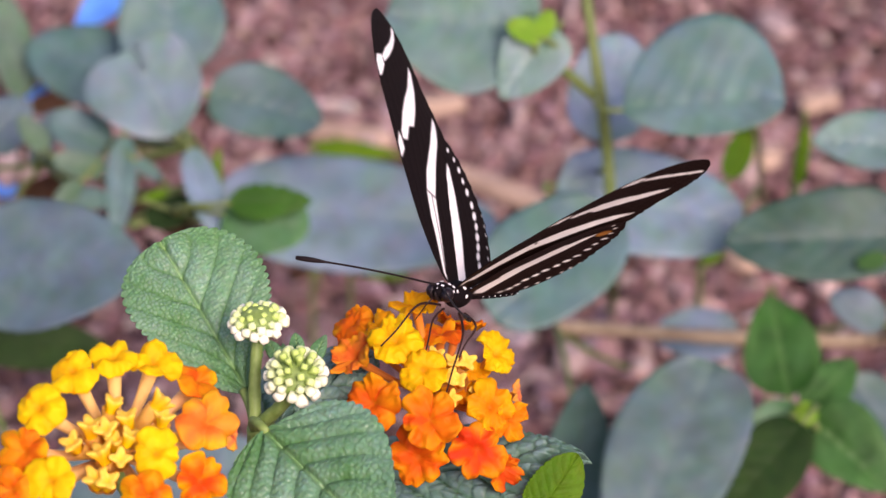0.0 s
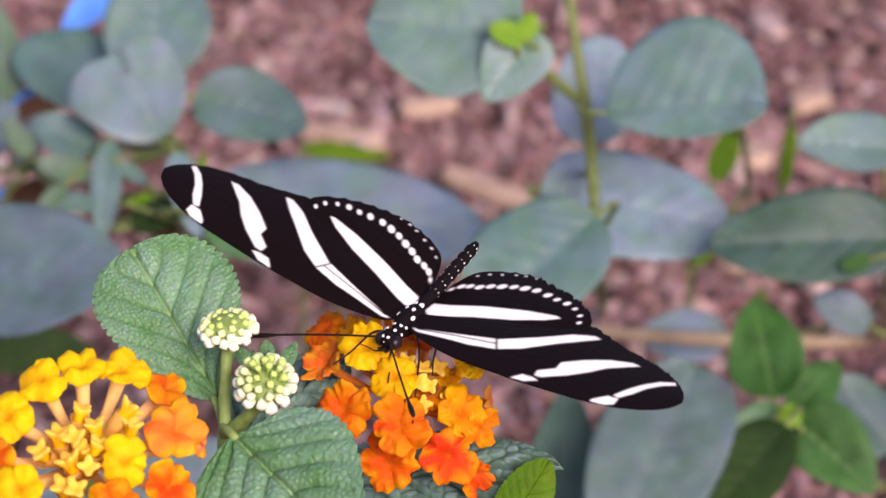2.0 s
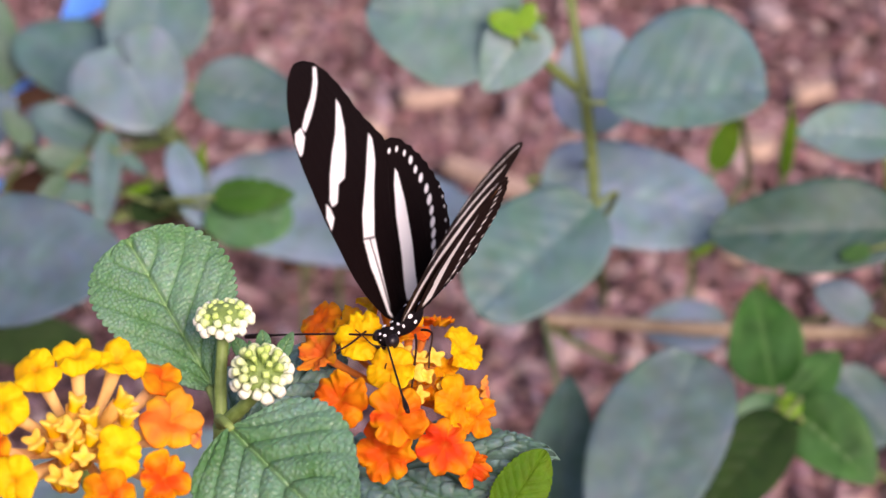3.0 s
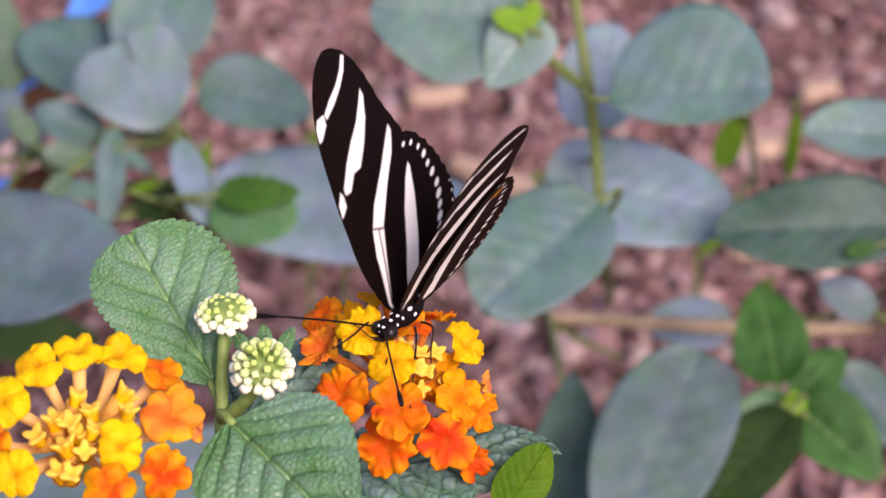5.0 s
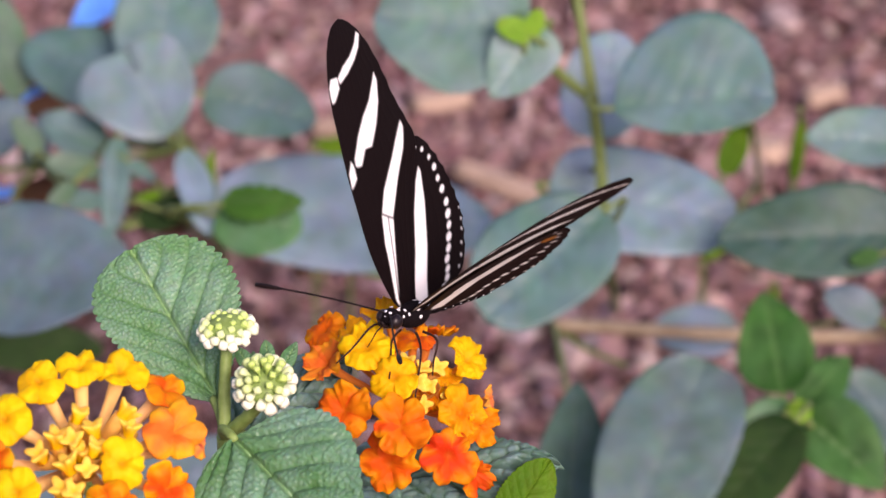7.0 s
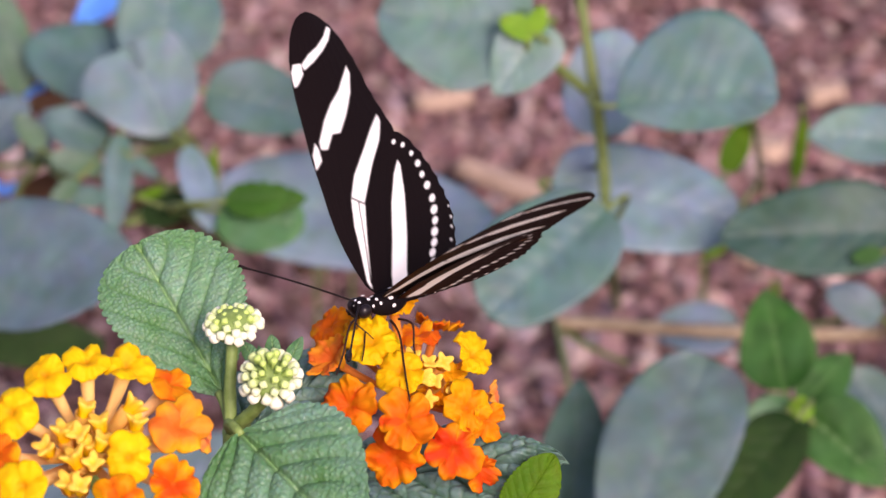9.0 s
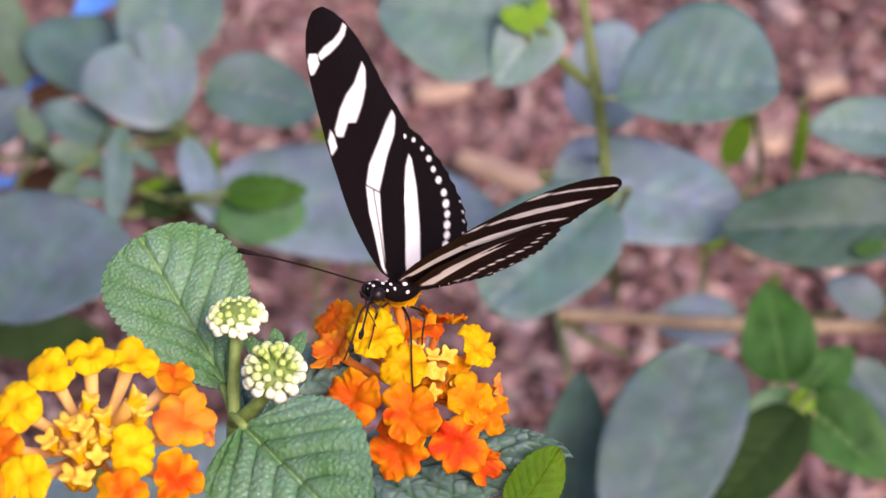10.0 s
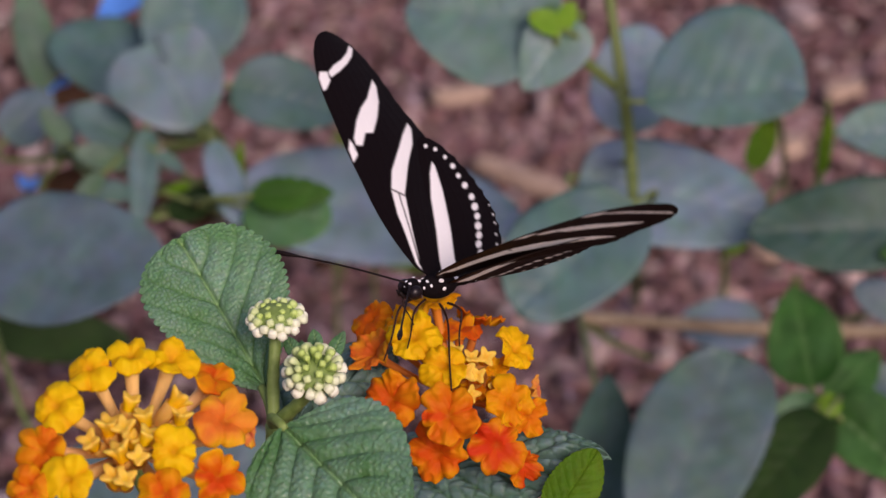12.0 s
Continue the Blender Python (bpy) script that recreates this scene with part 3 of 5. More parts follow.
wood_chip((0.0108, 0.6198, 0), (0.974, -0.225, 0), 0.0085, 0.0133, 0.005, STRAW, TAN, 14)
wood_chip((0.0484, 0.8278, 0), (0.104, 0.995, 0), 0.0381, 0.0038, 0.005, PALE, PALE_LABEL, 15)
wood_chip((-0.0018, 0.7385, 0), (0.912, 0.409, 0), 0.0240, 0.0088, 0.004, STRAW, TAN, 16)
wood_chip((0.1321, 0.7412, 0), (0.954, 0.298, 0), 0.0150, 0.0088, 0.004, STRAW, TAN, 17)
wood_chip((-0.1313, 0.5729, 0), (0.994, -0.113, 0), 0.0255, 0.0079, 0.004, STRAW, TAN, 18)
wood_chip((-0.0233, 0.7104, 0), (0.722, 0.691, 0), 0.0150, 0.0071, 0.004, PALE, PALE_LABEL, 19)
wood_chip((0.0807, 0.8388, 0), (0.566, -0.824, 0), 0.0196, 0.0090, 0.004, PALE, PALE_LABEL, 20)
wood_chip((0.1217, 0.8042, 0), (0.495, -0.869, 0), 0.0178, 0.0088, 0.004, PALE, PALE_LABEL, 21)
wood_chip((-0.1011, 0.7318, 0), (0.939, 0.343, 0), 0.0082, 0.0073, 0.004, PALE, PALE_LABEL, 22)
# ---- the lantana in bloom ----
ROOT = (-0.015, 0.035, 0.0)
lantana = thing("lantana_shrub", "flowering lantana with orange and yellow flower clusters and green leaves", "plant")
NODE, LOW = (-0.0276, -0.0215, 0.3317), (-0.0268, -0.0167, 0.3088)
stem(lantana, [ROOT, (-0.02, 0.025, 0.1), (-0.026, 0.015, 0.21), LOW, NODE], 0.0032, 0.0013, STEM_GREEN)
stem(lantana, [NODE, (-0.0277, -0.0185, 0.3373), (-0.0272, -0.0148, 0.3443)], 0.0010, 0.00085, STEM_GREEN, "flower_stalk")
stem(lantana, [NODE, (-0.0245, -0.0229, 0.3353), (-0.0213, -0.0248, 0.3402)], 0.0011, 0.00095, STEM_GREEN, "flower_stalk")
HEART_U, HEART_R = (-0.0465, -0.038, 0.3368), (-0.001, 0.0002, 0.3234)
stem(lantana, [LOW, (-0.0376, -0.0299, 0.3201), (-0.0449, -0.0365, 0.329), HEART_U], 0.0014, 0.0011, STEM_GREEN, "flower_stalk")
stem(lantana, [LOW, (-0.0116, -0.0074, 0.305), (-0.0034, -0.0012, 0.3123), HEART_R], 0.0014, 0.0011, STEM_GREEN, "flower_stalk")

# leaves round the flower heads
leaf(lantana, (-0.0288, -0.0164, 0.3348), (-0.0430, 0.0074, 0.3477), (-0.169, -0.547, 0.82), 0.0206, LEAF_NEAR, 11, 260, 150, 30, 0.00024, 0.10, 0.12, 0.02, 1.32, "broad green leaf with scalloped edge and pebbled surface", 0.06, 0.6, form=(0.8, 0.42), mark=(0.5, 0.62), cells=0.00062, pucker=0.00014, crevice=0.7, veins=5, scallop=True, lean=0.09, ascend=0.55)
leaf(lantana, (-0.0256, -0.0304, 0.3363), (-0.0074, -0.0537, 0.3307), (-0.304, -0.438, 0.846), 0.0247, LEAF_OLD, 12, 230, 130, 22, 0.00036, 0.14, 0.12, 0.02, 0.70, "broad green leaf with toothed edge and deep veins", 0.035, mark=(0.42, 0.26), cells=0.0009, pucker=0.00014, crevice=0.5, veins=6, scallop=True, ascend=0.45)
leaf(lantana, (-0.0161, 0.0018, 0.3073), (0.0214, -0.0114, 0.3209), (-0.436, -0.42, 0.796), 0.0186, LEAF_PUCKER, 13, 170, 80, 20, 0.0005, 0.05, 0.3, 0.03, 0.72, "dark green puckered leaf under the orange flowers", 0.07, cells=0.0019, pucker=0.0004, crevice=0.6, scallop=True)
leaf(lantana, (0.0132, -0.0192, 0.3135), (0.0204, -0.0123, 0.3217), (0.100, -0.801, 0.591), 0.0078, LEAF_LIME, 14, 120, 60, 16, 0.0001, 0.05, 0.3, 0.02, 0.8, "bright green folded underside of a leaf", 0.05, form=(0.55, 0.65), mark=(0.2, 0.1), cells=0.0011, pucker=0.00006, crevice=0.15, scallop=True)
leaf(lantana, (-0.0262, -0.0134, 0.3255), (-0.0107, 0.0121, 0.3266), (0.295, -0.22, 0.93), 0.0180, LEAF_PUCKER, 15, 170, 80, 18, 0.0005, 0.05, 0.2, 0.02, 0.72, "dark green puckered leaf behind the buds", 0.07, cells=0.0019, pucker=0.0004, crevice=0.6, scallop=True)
leaf(lantana, (-0.0242, -0.0119, 0.3374), (-0.0263, -0.0083, 0.3392), (0.000, -0.447, 0.894), 0.0025, LEAF_NEAR, 16, 40, 14, 8, 0.0001, 0.2, 0.1)
leaf(lantana, (-0.0216, -0.0097, 0.3369), (-0.0221, -0.0057, 0.3389), (0.000, -0.447, 0.894), 0.0025, LEAF_NEAR, 17, 40, 14, 8, 0.0001, 0.2, 0.1)
leaf(lantana, (-0.0197, -0.0080, 0.3348), (-0.0176, -0.0033, 0.3372), (0.000, -0.447, 0.894), 0.0025, LEAF_NEAR, 18, 40, 14, 8, 0.0001, 0.2, 0.1)
leaf(lantana, (-0.0233, -0.0134, 0.3383), (-0.0239, -0.0087, 0.3387), (-0.123, -0.098, 0.988), 0.0013, LEAF_NEAR, 19, 30, 10, 6, 0.0001, 0.2, 0.1)
leaf(lantana, (-0.0212, -0.0134, 0.3383), (-0.0216, -0.0086, 0.3388), (-0.079, -0.119, 0.99), 0.0012, LEAF_NEAR, 20, 30, 10, 6, 0.0001, 0.2, 0.1)
for tail, base, tip in ((NODE, (-0.0294, -0.0164, 0.3348), (-0.0445, 0.008, 0.3488)), (NODE, (-0.0256, -0.0303, 0.3364), (-0.0074, -0.0537, 0.3307)), (LOW, (-0.0144, 0.001, 0.3059), (0.0203, -0.0096, 0.3199)), (LOW, (0.0145, -0.0199, 0.3113), (0.0203, -0.0092, 0.3206)), (NODE, (-0.0259, -0.0127, 0.327), (-0.0112, 0.0043, 0.329)), (NODE, (-0.0201, -0.0126, 0.3357), (-0.0177, -0.0049, 0.3373))):
    petiole(lantana, tail, base, tip, 0.0008)

# cream bud heads
bud_head(lantana, (-0.0271, -0.0151, 0.3457), (-0.05, -0.10, 1.0), 0.0090, 0.0038, 42, 3)
bud_head(lantana, (-0.0214, -0.0241, 0.3417), (0.05, -0.42, 0.9), 0.0094, 0.0074, 44, 8)

LIGHTWARD = Vector((0, -0.75, 0.66))


def face_of(root, face, k):
    out = (Vector(face) - Vector(root)).normalized()
    return (out * k + LIGHTWARD * (1 - k)).normalized()


# the open, ring-shaped cluster with yellow middle
ring = receptacle("flower_cluster", lantana, HEART_U, 0.0018, (0, -0.5, 0.85), STEM_GREEN, "ring of yellow and orange florets round yellow buds")


def ring_floret(face, size, colour, heart, seed, k=0.45, lobes=4, cup=0.15):
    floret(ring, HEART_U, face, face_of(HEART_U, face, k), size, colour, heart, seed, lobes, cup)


ring_floret((-0.0517, -0.0436, 0.354), 0.0074, YELLOW, GOLD, 1, 0.5)
ring_floret((-0.0463, -0.0401, 0.3541), 0.0070, YELLOW, GOLD, 2, 0.85)
ring_floret((-0.0407, -0.0396, 0.3531), 0.0078, YELLOW, GOLD, 3, 0.6)
ring_floret((-0.056, -0.0504, 0.3519), 0.0074, YELLOW, GOLD, 4, 0.5)
ring_floret((-0.0349, -0.0329, 0.3464), 0.0078, blend(ORANGE, GOLD, 0.25), RED, 5, 0.6)
ring_floret((-0.0333, -0.0401, 0.3435), 0.0096, (0.86, 0.25, 0.04), ORANGE, 6, 0.4, 5)
ring_floret((-0.03, -0.0373, 0.3403), 0.0062, blend(ORANGE, (0.9, 0.3, 0.2), 0.5), ORANGE, 7, 0.7)
ring_floret((-0.0396, -0.0542, 0.3468), 0.0075, YELLOW, GOLD, 8, 0.3, 4)
ring_floret((-0.0537, -0.0603, 0.3461), 0.0076, YELLOW, GOLD, 9, 0.4)
ring_floret((-0.0338, -0.0508, 0.3405), 0.0086, ORANGE, RED, 10, 0.4, 5)
ring_floret((-0.0406, -0.0586, 0.3427), 0.0086, ORANGE, RED, 11, 0.5, 5)
ring_floret((-0.0578, -0.0549, 0.3476), 0.0080, ORANGE, GOLD, 12, 0.5, 5)
ring_floret((-0.0593, -0.06, 0.3445), 0.0080, ORANGE, RED, 13, 0.5)
for n, at in enumerate(((-0.0461, -0.0448, 0.3496), (-0.0441, -0.0475, 0.3488), (-0.0394, -0.043, 0.3488), (-0.0391, -0.0449, 0.3473), (-0.0467, -0.05, 0.3483), (-0.049, -0.0489, 0.3483), (-0.0433, -0.0513, 0.348), (-0.0514, -0.0518, 0.3471), (-0.0474, -0.0532, 0.3466), (-0.0445, -0.0545, 0.3462), (-0.0463, -0.056, 0.3435), (-0.0481, -0.0549, 0.3434), (-0.0454, -0.0508, 0.3469))):
    young_bud(ring, HEART_U, at, face_of(HEART_U, at, 1.0) + Vector((0, 0.5, 0.5)), 0.0031 + 0.0003 * (n % 3), blend(YELLOW, GOLD, 0.15 * (n % 3)), n)

# the full cluster on which the butterfly feeds
dome = receptacle("flower_cluster", lantana, HEART_R, 0.0022, (0, -0.3, 0.95), STEM_GREEN, "dome of orange, gold and yellow florets")


def dome_floret(face, size, colour, heart, seed, k=0.5, lobes=4, cup=0.15):
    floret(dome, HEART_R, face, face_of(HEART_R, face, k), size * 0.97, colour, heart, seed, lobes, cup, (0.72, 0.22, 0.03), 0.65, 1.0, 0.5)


dome_floret((-0.0139, 0.0076, 0.3331), 0.0078, blend(ORANGE, GOLD, 0.3), ORANGE, 21, 0.5)
dome_floret((-0.0135, -0.0003, 0.3316), 0.0080, (0.80, 0.17, 0.03), ORANGE, 22, 0.55, 5, 0.4)
dome_floret((-0.0071, -0.005, 0.3372), 0.0098, blend(YELLOW, GOLD, 0.2), GOLD, 23, 0.4)
dome_floret((-0.0042, 0.0063, 0.337), 0.0084, GOLD, YELLOW, 24, 0.7)
dome_floret((-0.01, 0.0029, 0.3349), 0.0064, GOLD, YELLOW, 25, 0.6)
dome_floret((0.0024, 0.0118, 0.3304), 0.0080, ORANGE, RED, 26, 0.7, 5)
dome_floret((-0.0003, 0.0061, 0.3324), 0.0070, blend(ORANGE, GOLD, 0.3), RED, 27, 0.6)
dome_floret((-0.0029, -0.0097, 0.3347), 0.0084, blend(YELLOW, GOLD, 0.35), GOLD, 28, 0.4)
dome_floret((0.0081, 0.0002, 0.3319), 0.0078, blend(YELLOW, GOLD, 0.3), GOLD, 29, 0.5, 4)
dome_floret((-0.0107, -0.0118, 0.3302), 0.0098, ORANGE, RED, 30, 0.5, 5)
dome_floret((0.0071, -0.0097, 0.3283), 0.0092, blend(GOLD, YELLOW, 0.15), ORANGE, 31, 0.45)
dome_floret((0.0103, -0.0088, 0.3257), 0.0072, GOLD, ORANGE, 32, 0.7)
dome_floret((-0.002, -0.0157, 0.3297), 0.0098, blend(ORANGE, RED, 0.45), ORANGE, 33, 0.3, 5)
dome_floret((-0.0037, -0.015, 0.3226), 0.0104, blend(ORANGE, RED, 0.2), ORANGE, 34, 0.45, 5)
dome_floret((0.0052, -0.0144, 0.3237), 0.0092, blend(ORANGE, RED, 0.85), RED, 35, 0.45, 5)
dome_floret((0.009, -0.0114, 0.3187), 0.0068, RED, ORANGE, 36, 0.8, 5, 0.4)
dome_floret((0.0115, -0.0002, 0.3248), 0.0052, blend(ORANGE, (0.9, 0.4, 0.25), 0.4), ORANGE, 37, 0.8)
dome_floret((0.0024, -0.005, 0.3286), 0.0064, GOLD, ORANGE, 38, 0.4)
dome_floret((0.0046, -0.0001, 0.3292), 0.0060, GOLD, YELLOW, 39, 0.5)
for n, at in enumerate(((0.0014, -0.0047, 0.3333), (0.0036, -0.003, 0.3324), (0.0005, -0.0075, 0.3325), (0.0024, -0.0077, 0.3319), (-0.0012, -0.0043, 0.3341), (0.0052, -0.0059, 0.3291), (0.0014, -0.0082, 0.329))):
    young_bud(dome, HEART_R, at, face_of(HEART_R, at, 0.85), 0.0027 + 0.0003 * (n % 3), blend(YELLOW, GOLD, 0.4 + 0.15 * (n % 3)), n + 40)
# ---- plants behind ----
def sprig(parent, node, base, tip, normal, width, mat, seed, **kw):
    petiole(parent, node, base, tip, 0.0007, STEM_OLIVE)
    kw.setdefault("form", (0.42, 0.58))
    kw.setdefault("quilt", 0.00013)
    kw.setdefault("mark", (0.3, 0.24))
    kw.setdefault("curl", 0.05)
    return leaf(parent, base, tip, normal, width, mat, seed, **kw)


# tall sprig with a long bare stem
tall = thing("leafy_sprig", "tall green sprig with broad grey-green leaves on a bare stem", "plant", group="leafy sprigs in the bed")
FORK, MIDWAY = (0.0365, 0.3006, 0.2282), (0.0392, 0.2967, 0.1952)
stem(tall, [(0.0547, 0.6113, 0), (0.0444, 0.3929, 0.1311), MIDWAY, (0.0384, 0.2997, 0.2115), FORK, (0.0345, 0.306, 0.2403), (0.0316, 0.3133, 0.2583)], 0.0016, 0.0012, STEM_OLIVE)
SHOOT = (0.024, 0.2894, 0.2453)
stem(tall, [FORK, (0.0297, 0.2942, 0.2373), SHOOT], 0.0013, 0.0011, STEM_OLIVE)
sprig(tall, SHOOT, (0.0217, 0.2878, 0.253), (-0.0133, 0.2937, 0.2534), (-0.092, -0.601, 0.794), 0.0348, LEAF_MINT, 31)
sprig(tall, SHOOT, (0.0250, 0.2833, 0.2553), (0.0129, 0.2734, 0.2424), (-0.080, -0.753, 0.653), 0.0154, LEAF_MINT, 32, form=(0.42, 0.8), teeth=12, notch=0.08)
sprig(tall, SHOOT, (0.0222, 0.2794, 0.2544), (0.0142, 0.2807, 0.2577), (0.141, -0.753, 0.643), 0.0058, LEAF_TIP, 33)
sprig(tall, SHOOT, (0.0212, 0.2794, 0.2544), (0.0242, 0.2824, 0.2599), (-0.120, -0.847, 0.518), 0.0045, LEAF_TIP, 39)
sprig(tall, SHOOT, (0.0204, 0.2856, 0.2487), (0.0192, 0.2904, 0.2558), (-0.140, -0.830, 0.540), 0.0063, LEAF_FRESH, 34)
sprig(tall, (0.0357, 0.2968, 0.2315), (0.0401, 0.2800, 0.2363), (0.0765, 0.2763, 0.2403), (-0.150, -0.658, 0.738), 0.0285, LEAF_GREY, 35, form=(0.6, 0.5), lean=-0.5, mark=(0.25, 0.18))
sprig(tall, (0.0382, 0.3003, 0.2126), (0.0380, 0.3262, 0.2054), (0.0429, 0.3467, 0.2245), (0.000, -0.682, 0.732), 0.0207, LEAF_SKY, 36, form=(0.42, 0.55))
sprig(tall, MIDWAY, (0.0266, 0.3129, 0.2005), (0.0707, 0.3070, 0.1924), (0.050, -0.660, 0.750), 0.0266, LEAF_SKY, 37, form=(0.36, 0.45), mark=(0.25, 0.2))
sprig(tall, MIDWAY, (0.0385, 0.2741, 0.2133), (0.0113, 0.2507, 0.1990), (0.100, -0.602, 0.792), 0.0274, LEAF_GREY, 38, form=(0.45, 0.5), lean=0.1, mark=(0.25, 0.15))

# low plants to the side of it
side = thing("leafy_sprig", "low bluish-green leafy sprig over the mulch", "plant", group="leafy sprigs in the bed")
TWIG_END = (0.0289, 0.3612, 0.1355)
HUB = (0.1126, 0.33, 0.162)
stem(side, [(0.1541, 0.5815, 0), (0.1251, 0.3866, 0.1193), HUB, (0.1092, 0.3156, 0.1989), (0.1078, 0.3207, 0.2083)], 0.0016, 0.0010, STEM_OLIVE)
stem(side, [HUB, (0.1126, 0.3686, 0.1281), (0.0741, 0.3599, 0.133), (0.0454, 0.3608, 0.1346), TWIG_END], 0.0021, 0.0017, STEM_BROWN, "twig")
stem(side, [TWIG_END, (0.0371, 0.3671, 0.1253), (0.048, 0.3736, 0.1162)], 0.0010, 0.0006, STEM_OLIVE, "twig")
stem(side, [TWIG_END, (0.0304, 0.3397, 0.1375), (0.0319, 0.3171, 0.1377)], 0.0009, 0.0006, STEM_OLIVE, "twig")
sprig(side, HUB, (0.1109, 0.2891, 0.1992), (0.0649, 0.2881, 0.1983), (0.000, -0.682, 0.732), 0.0225, LEAF_DEEP, 41, form=(0.42, 0.6), mark=(0.1, 0.12), lean=0.1)
sprig(side, HUB, (0.1019, 0.2825, 0.1975), (0.0948, 0.2811, 0.1963), (0.000, -0.682, 0.732), 0.0042, LEAF_GREEN, 98, mark=(0.2, 0.2))
sprig(side, HUB, (0.1042, 0.2977, 0.1714), (0.0917, 0.3035, 0.1767), (0.000, -0.682, 0.732), 0.0097, LEAF_BLUE, 42)
sprig(side, (0.1078, 0.3207, 0.2083), (0.1119, 0.3164, 0.2084), (0.0870, 0.3179, 0.2097), (0.000, -0.682, 0.732), 0.0150, LEAF_GREY, 43, form=(0.45, 0.75), lean=0.2)
sprig(side, HUB, (0.0766, 0.3774, 0.1241), (0.0545, 0.3775, 0.1242), (0.000, -0.682, 0.732), 0.0142, LEAF_SKY, 44)
sprig(side, (0.0853, 0.4314, 0.1396), (0.0705, 0.3528, 0.1822), (0.0762, 0.3632, 0.1913), (0.068, -0.680, 0.730), 0.0067, LEAF_LIME, 45)
stem(side, [(0.1097, 0.6663, 0), (0.089, 0.4648, 0.1172), (0.0786, 0.3661, 0.1873), (0.0761, 0.3583, 0.1939)], 0.0009, 0.0006, STEM_OLIVE)
stem(side, [(0.118, 0.6745, 0), (0.0957, 0.4492, 0.1305), (0.0903, 0.3688, 0.1922)], 0.0009, 0.0007, STEM_OLIVE)
sprig(side, (0.0957, 0.4492, 0.1305), (0.0885, 0.3603, 0.1764), (0.0908, 0.3675, 0.1900), (-0.036, -0.879, 0.475), 0.0034, LEAF_LIME, 46)

# low plant with a light green growing tip
low = thing("leafy_sprig", "low green leafy sprig with a pale growing tip", "plant", group="leafy sprigs in the bed")
TIP = (0.0833, 0.2649, 0.1648)
stem(low, [(0.1118, 0.5256, 0), (0.0912, 0.3297, 0.1189), TIP], 0.0015, 0.0012, STEM_OLIVE)
sprig(low, TIP, (0.0796, 0.2694, 0.1681), (0.0765, 0.2923, 0.1829), (-0.100, -0.550, 0.829), 0.0177, LEAF_GREEN, 51, form=(0.42, 0.9), mark=(0.6, 0.3), fold=0.4)
sprig(low, TIP, (0.0838, 0.2625, 0.1668), (0.1017, 0.2494, 0.1546), (-0.050, -0.716, 0.696), 0.0175, LEAF_GREEN, 52, form=(0.42, 0.8), mark=(0.6, 0.3), fold=0.3, lean=-0.15)
sprig(low, TIP, (0.0828, 0.2630, 0.1674), (0.0644, 0.2501, 0.1611), (0.169, -0.618, 0.768), 0.0136, LEAF_FRESH, 53, form=(0.42, 0.75), mark=(0.5, 0.4), fold=0.2)
sprig(low, TIP, (0.0837, 0.2677, 0.1655), (0.0958, 0.2811, 0.1713), (0.201, -0.532, 0.823), 0.0107, LEAF_GREEN, 54, form=(0.42, 0.75), mark=(0.5, 0.4), fold=0.3)
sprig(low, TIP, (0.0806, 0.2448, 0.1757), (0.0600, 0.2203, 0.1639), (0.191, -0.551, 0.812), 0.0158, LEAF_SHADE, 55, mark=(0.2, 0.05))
sprig(low, TIP, (0.0803, 0.2569, 0.1686), (0.0834, 0.2590, 0.1727), (-0.140, -0.830, 0.540), 0.0046, LEAF_TIP, 56, rows=20, cols=10)
sprig(low, TIP, (0.0843, 0.2566, 0.1687), (0.0810, 0.2586, 0.1726), (0.140, -0.830, 0.540), 0.0046, LEAF_TIP, 57, rows=20, cols=10)
sprig(low, TIP, (0.0801, 0.2560, 0.1709), (0.0850, 0.2563, 0.1713), (0.000, -0.800, 0.600), 0.0033, LEAF_TIP, 99, rows=20, cols=10)
sprig(low, TIP, (0.1148, 0.3251, 0.1205), (0.1007, 0.3362, 0.1351), (0.300, -0.601, 0.741), 0.0197, LEAF_SLATE, 58)
sprig(low, (0.0676, 0.2739, 0.1629), (0.0394, 0.2070, 0.1666), (0.0604, 0.2454, 0.1908), (0.050, -0.552, 0.833), 0.0289, LEAF_SLATE, 59, form=(0.5, 0.4), mark=(0.3, 0.3), lean=0.05)
sprig(low, (0.0676, 0.2739, 0.1629), (0.0294, 0.2325, 0.1527), (0.0321, 0.2604, 0.1772), (0.100, -0.662, 0.743), 0.0165, LEAF_DEEP, 60, form=(0.5, 0.85), mark=(0.5, 0.75), fold=0.3, veins=6, ascend=0.9)
stem(low, [TIP, (0.0762, 0.2813, 0.1555), (0.0676, 0.2739, 0.1629)], 0.0012, 0.0010, STEM_OLIVE)

# bed of leaves on the other side
wide = thing("leafy_sprig", "spreading sprig with pale bluish-green leaves", "plant", group="leafy sprigs in the bed")
CROWN = (-0.0633, 0.3557, 0.189)
stem(wide, [(-0.075, 0.6462, 0), (-0.0552, 0.3467, 0.172), (-0.0564, 0.3443, 0.1888), CROWN], 0.0018, 0.0012, STEM_OLIVE)
stem(wide, [CROWN, (-0.0868, 0.3834, 0.1771), (-0.1011, 0.3807, 0.172), (-0.1026, 0.3847, 0.1796)], 0.0012, 0.0009, STEM_OLIVE)
sprig(wide, CROWN, (-0.0646, 0.3429, 0.1992), (-0.0765, 0.3632, 0.2128), (-0.120, -0.600, 0.791), 0.0281, LEAF_PALE, 61, form=(0.5, 0.3), heart=0.3, mark=(0.4, 0.45), fold=0.25, lean=-0.1)
